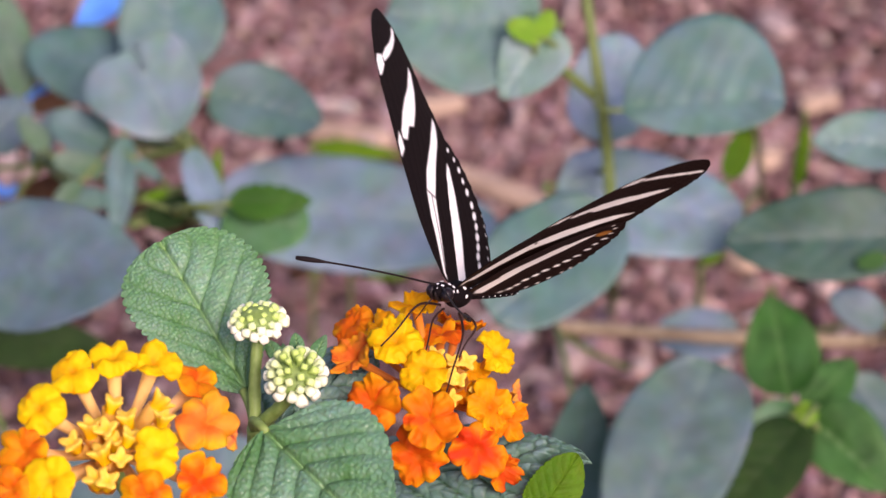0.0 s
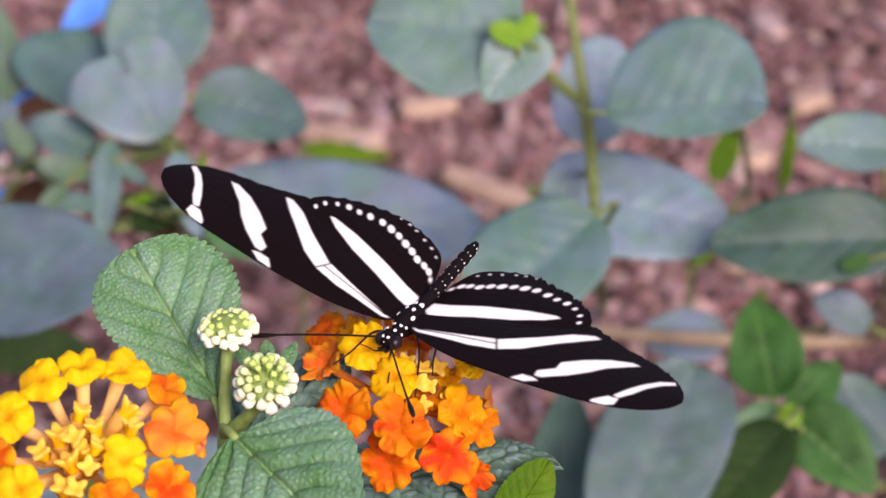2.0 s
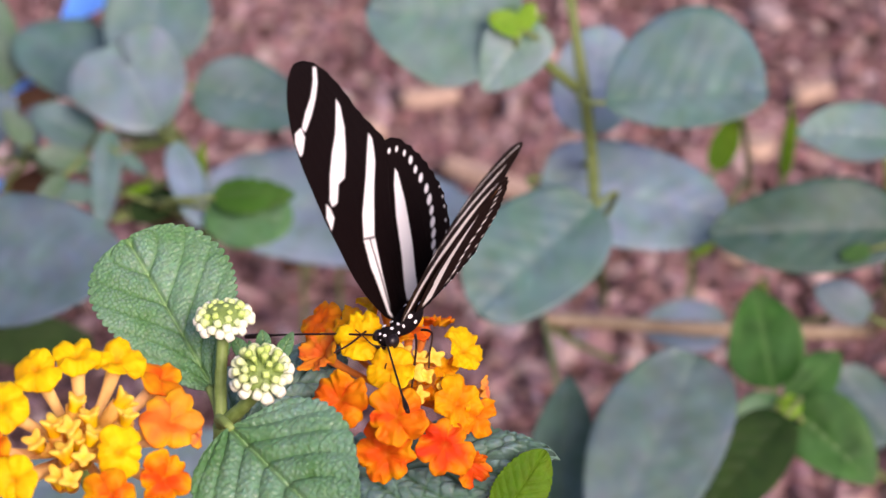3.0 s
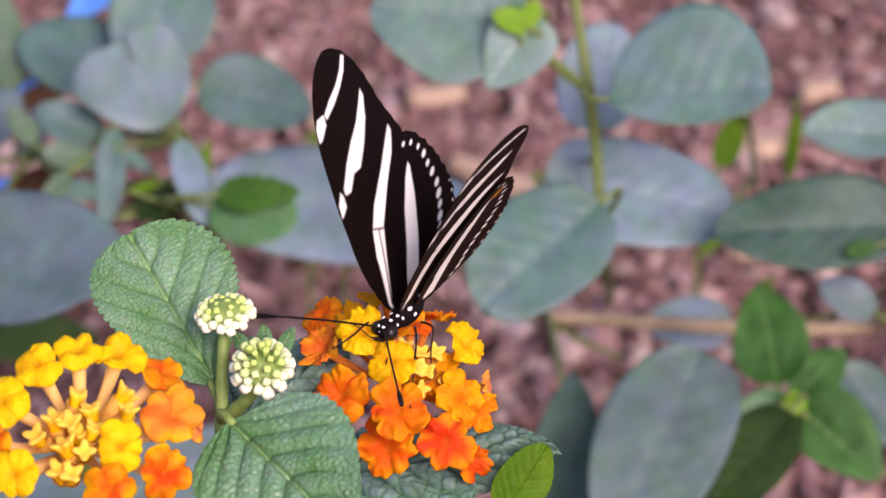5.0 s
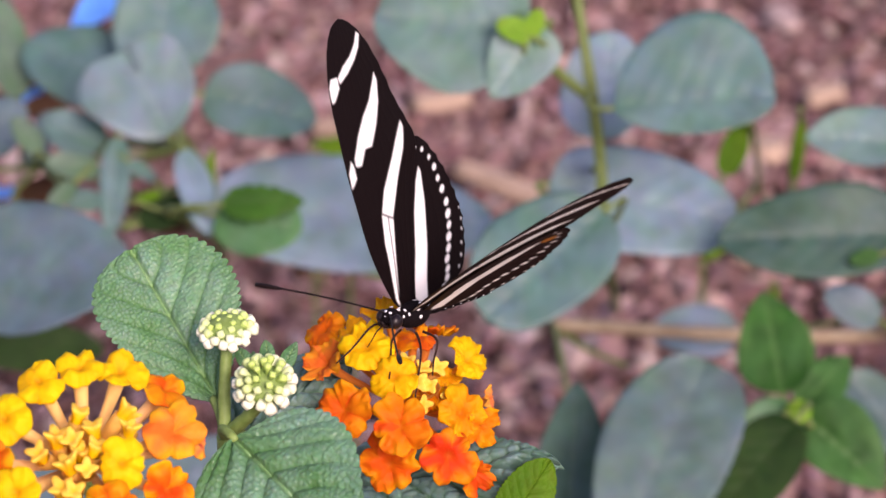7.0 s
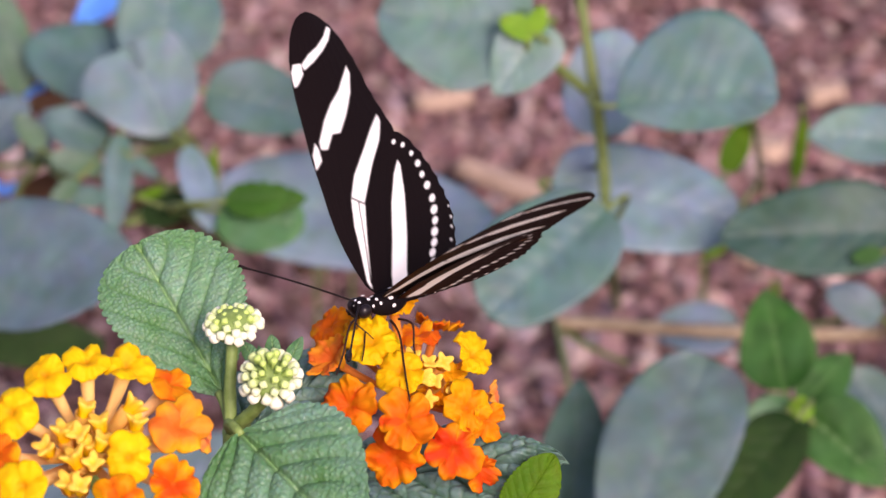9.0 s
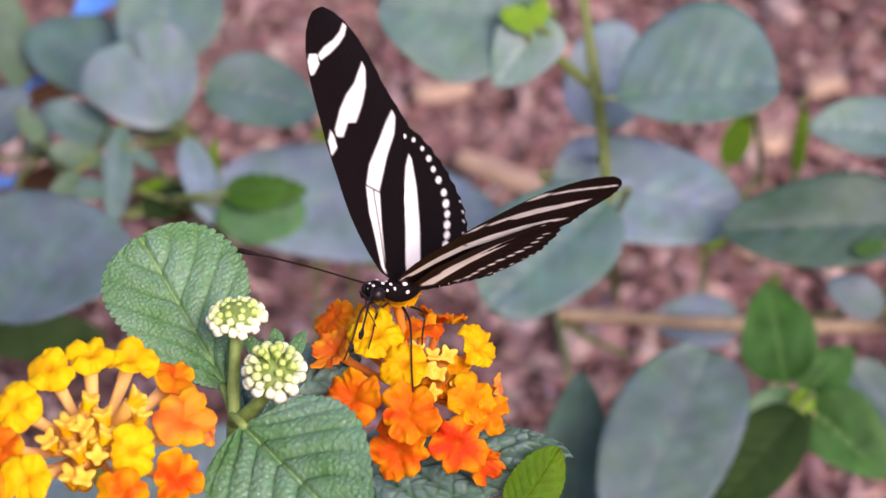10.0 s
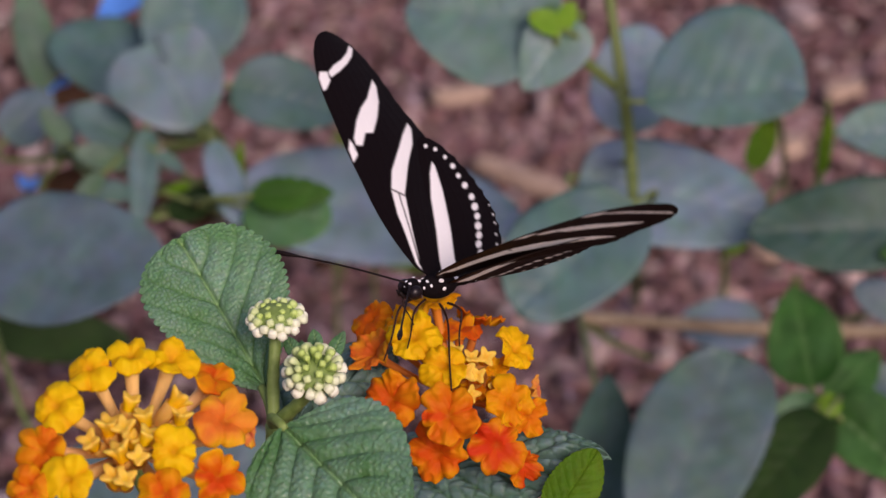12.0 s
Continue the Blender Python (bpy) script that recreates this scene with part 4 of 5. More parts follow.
sprig(wide, CROWN, (-0.0584, 0.3701, 0.1969), (-0.0300, 0.3643, 0.1915), (0.000, -0.682, 0.732), 0.0189, LEAF_GREY, 63, form=(0.42, 0.6), lean=-0.12)
sprig(wide, (-0.1011, 0.3807, 0.172), (-0.0966, 0.3430, 0.1949), (-0.1035, 0.3496, 0.2010), (0.000, -0.682, 0.732), 0.0058, LEAF_SOFT, 91, teeth=8, notch=0.1)
sprig(wide, (-0.1011, 0.3807, 0.172), (-0.0819, 0.3377, 0.1922), (-0.0947, 0.3385, 0.1945), (0.100, -0.602, 0.792), 0.0071, LEAF_SOFT, 92, teeth=8, notch=0.1)
sprig(wide, (-0.1011, 0.3807, 0.172), (-0.0807, 0.3299, 0.1878), (-0.0908, 0.3314, 0.1878), (-0.101, -0.704, 0.704), 0.0055, LEAF_GREY, 93, teeth=8, notch=0.1)
sprig(wide, (-0.0552, 0.3467, 0.172), (-0.0657, 0.3231, 0.1937), (-0.0724, 0.3214, 0.1921), (0.000, -0.682, 0.732), 0.0027, LEAF_LIME, 94, rows=24, cols=10)
sprig(wide, (-0.0552, 0.3467, 0.172), (-0.0544, 0.3227, 0.1911), (-0.0539, 0.3329, 0.2006), (0.000, -0.682, 0.732), 0.0024, LEAF_LIME, 100, rows=24, cols=10)
sprig(wide, (-0.1011, 0.3807, 0.172), (-0.0875, 0.3332, 0.1912), (-0.0936, 0.3269, 0.1876), (0.151, -0.603, 0.784), 0.0049, LEAF_SOFT, 95, teeth=8, notch=0.1)
sprig(wide, (-0.0552, 0.3467, 0.172), (-0.0743, 0.3366, 0.1952), (-0.0678, 0.3330, 0.1918), (0.000, -0.682, 0.732), 0.0036, LEAF_GREY, 96, teeth=6, notch=0.1)
sprig(wide, CROWN, (-0.0702, 0.3915, 0.1923), (-0.0687, 0.4141, 0.2136), (-0.004, -0.685, 0.729), 0.0274, LEAF_GREY, 64)
sprig(wide, CROWN, (-0.0818, 0.3991, 0.1854), (-0.1068, 0.4136, 0.1915), (-0.121, -0.549, 0.827), 0.0220, LEAF_GREY, 65)
sprig(wide, CROWN, (-0.109, 0.4068, 0.1785), (-0.1152, 0.4283, 0.1977), (-0.01, -0.666, 0.746), 0.0111, LEAF_SOFT, 66)
sprig(wide, CROWN, (-0.0817, 0.3494, 0.1931), (-0.0969, 0.3546, 0.1979), (0.000, -0.682, 0.732), 0.0113, LEAF_GREY, 67, teeth=9, notch=0.09)
sprig(wide, CROWN, (-0.0773, 0.3417, 0.1993), (-0.0783, 0.3232, 0.1821), (0.000, -0.682, 0.732), 0.0073, LEAF_GREY, 68, teeth=9, notch=0.09)
sprig(wide, (-0.1011, 0.3807, 0.172), (-0.1146, 0.3648, 0.1848), (-0.1031, 0.3702, 0.195), (-0.214, -0.741, 0.636), 0.0140, LEAF_BLUE, 69)
sprig(wide, (-0.1011, 0.3807, 0.172), (-0.1037, 0.38, 0.1708), (-0.099, 0.3871, 0.1841), (-0.09, -0.866, 0.493), 0.0065, LEAF_BLUE, 70)
sprig(wide, (-0.1011, 0.3807, 0.172), (-0.1069, 0.3767, 0.1647), (-0.0911, 0.3788, 0.1685), (-0.104, -0.63, 0.769), 0.0078, LEAF_BROWN, 71)
sprig(wide, (-0.1011, 0.3807, 0.172), (-0.1062, 0.3959, 0.1803), (-0.0935, 0.3983, 0.1826), (0.000, -0.682, 0.732), 0.0058, LEAF_BROWN, 101)
sprig(wide, (-0.0564, 0.3443, 0.1888), (-0.0602, 0.3236, 0.2049), (-0.0528, 0.3022, 0.1933), (-0.079, -0.497, 0.864), 0.0081, LEAF_SKY, 72, form=(0.5, 0.6))
# dark leaf put in for the deep shade between the leaves
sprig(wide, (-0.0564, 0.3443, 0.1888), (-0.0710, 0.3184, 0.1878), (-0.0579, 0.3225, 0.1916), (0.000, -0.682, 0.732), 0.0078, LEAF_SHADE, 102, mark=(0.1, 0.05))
stem(wide, [(-0.0721, 0.3182, 0.1942), (-0.0667, 0.3177, 0.1922), (-0.0601, 0.3171, 0.1899), (-0.0521, 0.3150, 0.1849)], 0.0004, 0.0005, STEM_OLIVE, "twig")
sprig(wide, (-0.0552, 0.3467, 0.172), (-0.0515, 0.3038, 0.1978), (-0.0314, 0.2984, 0.1962), (-0.100, -0.602, 0.792), 0.0175, LEAF_FRESH, 73, form=(0.4, 0.5), mark=(0.4, 0.5))
sprig(wide, (-0.0552, 0.3467, 0.172), (-0.0497, 0.3005, 0.2021), (-0.0305, 0.3003, 0.2029), (-0.040, -0.702, 0.712), 0.0089, LEAF_DARK, 74, mark=(0.0, 0.12), teeth=5, notch=0.2, form=(0.45, 0.8))
sprig(wide, (-0.0552, 0.3467, 0.172), (-0.0587, 0.3756, 0.1625), (0.0145, 0.3729, 0.1574), (0.032, -0.615, 0.788), 0.0315, LEAF_SKY, 75)
sprig(wide, (-0.0552, 0.3467, 0.172), (-0.0538, 0.4026, 0.1494), (-0.0021, 0.397, 0.1389), (0.089, -0.626, 0.775), 0.0242, LEAF_SKY, 76)

# dark brown leaf put in for the shadow gap behind the leaves
sprig(wide, (-0.0552, 0.3467, 0.172), (-0.0631, 0.364, 0.1621), (-0.0781, 0.3769, 0.1651), (-0.218, -0.451, 0.865), 0.0108, LEAF_BROWN, 77)

# low leaves behind the flower clusters
under = thing("leafy_sprig", "low sprig with broad slate-green leaves", "plant", group="leafy sprigs in the bed")
BASE = (-0.1129, 0.3012, 0.1717)
stem(under, [(-0.1489, 0.553, 0), (-0.1189, 0.3397, 0.1375), BASE], 0.0018, 0.0014, STEM_OLIVE)
sprig(under, BASE, (-0.1089, 0.254, 0.2107), (-0.0656, 0.2403, 0.217), (-0.286, -0.551, 0.784), 0.0313, LEAF_BLUE, 81)
sprig(under, BASE, (-0.1016, 0.2536, 0.1462), (-0.0627, 0.2603, 0.1588), (-0.134, -0.643, 0.754), 0.0183, LEAF_BLUE, 82)
# dark leaf put in for the shaded mulch under the slate leaf
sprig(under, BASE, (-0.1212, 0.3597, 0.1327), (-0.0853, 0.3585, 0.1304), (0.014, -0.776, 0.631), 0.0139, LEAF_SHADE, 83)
sprig(under, BASE, (-0.0712, 0.2628, 0.1421), (-0.0411, 0.2689, 0.1537), (-0.152, -0.653, 0.742), 0.0212, LEAF_BLUE, 84)

# short green blades among the chips
for seed, (base, tip, normal, width) in enumerate((((-0.0399, 0.5439, 0.0956), (-0.0117, 0.5425, 0.0929), (0.055, -0.518, 0.853), 0.0067), ((-0.0259, 0.4566, 0.1019), (-0.0093, 0.455, 0.0988), (0.104, -0.528, 0.843), 0.0062), ((-0.0404, 0.6119, 0.0532), (-0.0334, 0.626, 0.0583), (0.171, -0.41, 0.896), 0.0037), ((0.0758, 0.5095, 0.0735), (0.0841, 0.5126, 0.0793), (-0.206, -0.712, 0.671), 0.0042), ((0.0982, 0.5199, 0.0506), (0.0982, 0.5247, 0.0595), (0, -0.883, 0.47), 0.0030))):
    weed = thing("seedling", "small bright green seedling leaf in the mulch", "seedling", group="seedlings in the mulch")
    foot = (base[0], base[1], 0.004)
    stem(weed, [foot, (base[0], base[1], base[2] * 0.6 + 0.002), base], 0.0008, 0.0006, STEM_OLIVE)
    leaf(weed, base, tip, normal, width, LEAF_LIME, 90 + seed, rows=24, cols=10)

# blue blossoms at the back
blossom = thing("blue_flower", "bright blue flower on a thin stem behind the leaves", "flower")
for seed, (base, tip, normal, width) in enumerate((((-0.0846, 0.4571, 0.1879), (-0.0973, 0.4331, 0.1854), (0.371, -0.292, 0.882), 0.0101), ((-0.0835, 0.4567, 0.1873), (-0.069, 0.4592, 0.192), (-0.098, -0.722, 0.685), 0.0071), ((-0.0641, 0.4761, 0.1811), (-0.0638, 0.4709, 0.1712), (0.009, -0.883, 0.47), 0.0040))):
    petal = leaf(blossom, base, tip, normal, width, BLUE, 100 + seed, rows=30, cols=12, teeth=3, notch=0.02)
    petal.name = "petal"
stem(blossom, [(-0.1117, 0.785, 0), (-0.0881, 0.5142, 0.1463), (-0.0843, 0.4564, 0.1866)], 0.0010, 0.0007, STEM_OLIVE)
for where, stalk, petals in (
    ("low", ((-0.1472, 0.7039, 0), (-0.1152, 0.455, 0.1414), (-0.1085, 0.4147, 0.1722)), (((-0.1078, 0.4144, 0.1716), (-0.1115, 0.4172, 0.1768), (0.088, -0.852, 0.516), 0.0051), ((-0.1078, 0.4147, 0.1722), (-0.1038, 0.4172, 0.1768), (-0.095, -0.842, 0.531), 0.0051), ((-0.1082, 0.414, 0.1709), (-0.113, 0.414, 0.1709), (0, -0.775, 0.632), 0.0042))),
    ("edge", ((-0.1465, 0.6462, 0), (-0.1207, 0.4441, 0.1209), (-0.1136, 0.3947, 0.1559)), (((-0.1131, 0.3944, 0.1553), (-0.1104, 0.396, 0.1584), (-0.094, -0.844, 0.529), 0.0027), ((-0.1131, 0.3944, 0.1553), (-0.1163, 0.3963, 0.1589), (0.095, -0.841, 0.532), 0.0030)))):
    spray = thing("blue_flower", "small blue flower low among the leaves", "flower")
    stem(spray, list(stalk), 0.0009, 0.0006, STEM_OLIVE)
    for seed, (base, tip, normal, width) in enumerate(petals):
        petal = leaf(spray, base, tip, normal, width, BLUE, 110 + seed, rows=24, cols=10, teeth=3, notch=0.02)
        petal.name = "petal"

# reddish-brown leaves added over two dark patches on the mulch
for seed, (base, tip, normal, width) in enumerate((((-0.1528, 0.7678, 0.0481), (-0.125, 0.7412, 0.0407), (0.039, -0.231, 0.972), 0.0207), ((-0.0503, 0.6094, 0.0484), (-0.0413, 0.6069, 0.0436), (0.373, -0.316, 0.872), 0.0078))):
    russet = thing("brown_leaf", "reddish-brown leaf lying on the mulch", "leaf", group="withered leaves on the mulch")
    leaf(russet, (base[0], base[1], 0.016), (tip[0], tip[1], 0.018), (0.1, -0.2, 1.0), width, LEAF_BROWN, 120 + seed, rows=30, cols=12, mark=(0.3, 0.3))
# ---- butterfly ----
MM = 0.001
BODY_ROWS = [
    (0, (0.00295, 0.00214, 0.33986), -32.1, -28.7, 2.5),
    (0.5, (0.00278, 0.00200, 0.34028), -31.6, -22.8, 0.7),
    (1, (0.00221, 0.00216, 0.34026), -27.9, -23.4, -0.3),
    (1.2, (0.00219, 0.00154, 0.34018), -26.6, -21.4, 0.6),
    (1.5, (0.00149, 0.00103, 0.34045), -28.3, -16.1, 1.7),
    (1.7, (0.00086, 0.00045, 0.33946), -30.8, -0.4, 1.8),
    (2, (0.00068, -0.00026, 0.33954), -33.8, 8.5, 1.8),
    (2.2, (0.00075, 0.00004, 0.33880), -35.5, 13.6, 0.7),
    (2.5, (0.00075, 0.00040, 0.33849), -36.7, 13.6, -0.7),
    (2.7, (0.00078, 0.00055, 0.33785), -34.9, 8.2, -0.9),
    (2.9, (0.00093, 0.00070, 0.33762), -35.6, 9.4, -0.8),
    (3, (0.00096, 0.00077, 0.33754), -35.2, 8.8, -0.8),
    (3.2, (0.00106, 0.00071, 0.33740), -36.2, 8.2, -0.6),
    (5, (0.00084, 0.00039, 0.33817), -37.5, 8.8, 0.5),
    (5.5, (0.00075, 0.00019, 0.33849), -34.8, 7.7, 0.1),
    (6, (0.00107, -0.00002, 0.33779), -38.0, 8.3, -0.3),
    (6.5, (0.00104, -0.00028, 0.33839), -38.8, -4.1, -0.4),
    (7, (0.00116, 0.00054, 0.33887), -40.0, -16.2, -0.2),
    (7.2, (0.00104, 0.00077, 0.33868), -40.9, -20.3, -0.1),
    (8.8, (-0.00278, 0.00123, 0.34000), -51.6, -9.1, 0.4),
    (9, (-0.00309, 0.00154, 0.33975), -49.8, -10.3, 0.7),
    (9.5, (-0.00215, 0.00175, 0.33980), -48.7, -14.0, 0.8),
    (10, (-0.00166, 0.00186, 0.34038), -51.1, -15.3, 1.0),
    (10.5, (-0.00186, 0.00155, 0.34118), -50.9, -13.0, 1.3),
    (11, (-0.00179, 0.00161, 0.34149), -50.6, -12.5, 1.0),
    (11.5, (-0.00193, 0.00174, 0.34122), -51.1, -15.1, 1.3),
    (12, (-0.00197, 0.00201, 0.34129), -50.3, -13.1, 1.3),
]
# seconds, then flap, sweep and twist in degrees of the right and left forewing and the right and left hindwing
WING_ROWS = [
    (0, (55.6, 2.9, -0.1), (43.6, 3.3, 1.7), (55.6, 4.5, 0), (44.1, 3.3, 0)),
    (0.5, (47.7, -1.0, -1.7), (32.1, -3.5, 1.6), (47.7, 1.3, 0), (32.6, 1.9, 0)),
    (1, (36.3, -3.3, 2.2), (13.4, -4.8, -1.5), (36.3, -2.1, 0), (13.6, -4.8, 0)),
    (1.2, (28.2, -2.6, 2.2), (3.3, -5.2, -2.9), (28.2, -1.4, 0), (3.5, -5.2, 0)),
    (1.5, (11.0, -1.5, 2.7), (-7.5, -4.6, -0.3), (11.0, -0.7, 0), (-7.3, -5.8, 0)),
    (1.7, (12.1, 0.0, 0.7), (-7.2, -2.7, -3.3), (12.1, -0.2, 0), (-7.0, -4.4, 0)),
    (2, (17.5, 1.1, -1.6), (0.3, -2.9, -1.4), (17.5, 1.0, 0), (0.5, -3.9, 0)),
    (2.2, (28.6, 0.7, -1.6), (4.7, -2.0, -1.2), (28.6, 0.2, 0), (4.9, -3.9, 0)),
    (2.5, (46.2, 3.0, -0.8), (21.9, -2.9, 2.9), (46.2, 1.5, 0), (22.1, -6.4, 0)),
    (2.7, (63.6, 4.9, 0.6), (46.2, 4.1, -1.5), (63.6, 1.5, 0), (46.7, 0.7, 0)),
    (2.9, (73.6, 4.5, 0.3), (56.0, 1.4, 2.6), (73.6, 2.2, 0), (57.1, 1.2, 0.6)),
    (3, (76.7, 5.3, 0.2), (59.5, 2.4, 4.5), (76.7, 2.7, 0), (62.1, -2.6, 1.6)),
    (3.2, (79.3, 4.9, -0.2), (62.6, 1.7, 3.1), (79.3, 2.9, 0), (64.2, -1.1, 1.0)),
    (5, (81.4, 3.6, -0.6), (61.1, -1.5, 1.7), (81.4, 2.7, 0), (61.1, -1.5, -0.1)),
    (5.5, (81.5, 2.1, 1.5), (58.6, -1.2, 4.3), (81.5, -0.0, 0), (59.1, -4.5, 0.2)),
    (6, (79.5, 1.9, 1.4), (59.0, -1.8, 2.5), (79.5, 0.4, 0), (59.9, -3.4, 0.5)),
    (6.5, (79.8, 9.0, 0.6), (52.5, 2.9, 5.6), (79.8, 7.0, 0), (54.7, 0.9, 1.3)),
    (7, (67.9, 9.4, 0.6), (44.4, 1.0, 6.7), (67.9, 8.3, 0), (45.3, 3.4, 0.5)),
    (7.2, (66.6, 9.3, 0.1), (39.3, -1.3, 3.5), (66.6, 8.2, 0), (38.9, 4.9, -0.3)),
    (8.8, (46.7, 1.2, -0.3), (36.5, -6.2, -3.8), (46.7, 1.2, 0), (37.0, -2.5, 0)),
    (9, (53.7, 0.2, -0.9), (43.0, -3.3, 1.3), (53.7, -0.4, 0), (43.5, 1.6, 0)),
    (9.5, (58.7, -0.3, -0.4), (48.9, -2.1, 1.0), (58.7, 0.1, 0), (49.4, 1.7, 0)),
    (10, (47.7, 0.1, -0.8), (43.9, -4.4, -0.1), (47.7, 1.3, 0), (44.4, 1.6, 0)),
    (10.5, (38.2, -0.6, -1.1), (36.2, -6.0, -4.2), (38.2, 0.8, 0), (36.7, -2.5, 0)),
    (11, (28.5, -0.3, -3.1), (25.4, -7.4, -4.9), (28.5, 1.3, 0), (25.6, -5.1, 0)),
    (11.5, (26.4, 1.2, -1.1), (25.1, -7.7, -5.5), (26.4, 2.1, 0), (25.3, -4.0, 0)),
    (12, (36.1, -1.9, -3.2), (37.4, -8.1, -6.2), (36.1, -1.4, 0), (37.9, -3.2, 0)),
]
# seconds and the way the right antenna points, in the body's axes
ANTENNA_ROWS = [
    (0, (0.257, -0.959, -0.122)),
    (0.5, (0.173, -0.983, -0.052)),
    (1, (0.122, -0.991, -0.052)),
    (1.2, (0.139, -0.989, -0.052)),
    (1.5, (0.104, -0.987, -0.122)),
    (2, (0.255, -0.951, -0.174)),
    (2.5, (0.306, -0.942, -0.139)),
    (3, (0.290, -0.947, -0.139)),
    (5, (0.223, -0.967, -0.122)),
    (5.5, (0.156, -0.982, -0.105)),
    (6, (0.207, -0.973, -0.105)),
    (6.5, (0.223, -0.967, -0.122)),
    (7, (0.207, -0.974, -0.087)),
    (7.2, (0.208, -0.977, -0.052)),
    (8.8, (0.438, -0.899, 0.000)),
    (9, (0.485, -0.874, 0.017)),
    (9.5, (0.485, -0.874, -0.017)),
    (10, (0.544, -0.838, -0.052)),
    (10.5, (0.529, -0.846, -0.070)),
    (11, (0.499, -0.864, -0.070)),
    (11.5, (0.497, -0.861, -0.105)),
    (12, (0.468, -0.880, -0.087)),
]
butterfly = thing("butterfly", "black butterfly with white stripes and dots feeding on the lantana", "butterfly")


def body_pose(at, heading, nod, lean):
    """Nose along -y at rest, then lean, nod and heading."""
    rest = Matrix(((0, 1, 0), (-1, 0, 0), (0, 0, 1)))
    turn = Matrix.Rotation(radians(heading), 3, "Z") @ Matrix.Rotation(radians(nod), 3, "X") @ Matrix.Rotation(radians(lean), 3, "Y") @ rest
    m = turn.to_4x4()
    m.translation = Vector(at)
    return m


def lathe(name, profile, parent, mat, label="", tone=None, sides=28, ridge=0.0):
    """A body turned round the x axis: rows of x, z of the middle, half height, half width, in millimetres."""
    verts, faces, tones = [], [], []
    for i, (x, z, h, w) in enumerate(profile):
        for k in range(sides):
            a = 2 * math.pi * k / sides
            verts.append((x * MM, w * math.cos(a) * MM, (z + h * math.sin(a)) * MM))
            tones.append(tone(x, a) if tone else (0.006, 0.004, 0.005))
    for i in range(len(profile) - 1):
        for k in range(sides):
            j = (k + 1) % sides
            faces.append((i * sides + k, i * sides + j, (i + 1) * sides + j, (i + 1) * sides + k))
    faces.append(tuple(range(sides)))
    faces.append(tuple(range((len(profile) - 1) * sides, len(profile) * sides)))
    return part(name, mesh_of(name, verts, faces, [mat], attrs=[("tone", "FLOAT_COLOR", rgba(tones))]), parent, label)


def oval(x0, x1, z0, z1, h, w, n=16, p=0.5):
    rows = []
    for i in range(n + 1):
        t = i / n
        s = max(0.03, math.sin(math.pi * t)) ** p
        rows.append((x0 + (x1 - x0) * t, z0 + (z1 - z0) * t, h * s, w * s))
    return rows


def spots(name, parent, dots, mat):
    """Small flat tufts of white scales, each its own piece."""
    for (x, y, z), nrm, r, stretch in dots:
        bm = bmesh.new()
        bmesh.ops.create_icosphere(bm, subdivisions=2, radius=r * 0.78 * MM)
        for v in bm.verts:
            v.co = Vector((v.co.x * stretch, v.co.y, v.co.z * 0.35))
        me = bpy.data.meshes.new(name)
        bm.to_mesh(me)
        bm.free()
        me.materials.append(mat)
        me.polygons.foreach_set("use_smooth", [True] * len(me.polygons))
        m = Vector((0, 0, 1)).rotation_difference(Vector(nrm)).to_matrix().to_4x4()
        m.translation = Vector((x, y, z)) * MM
        part(name, me, parent, "", m)


FEELER = []


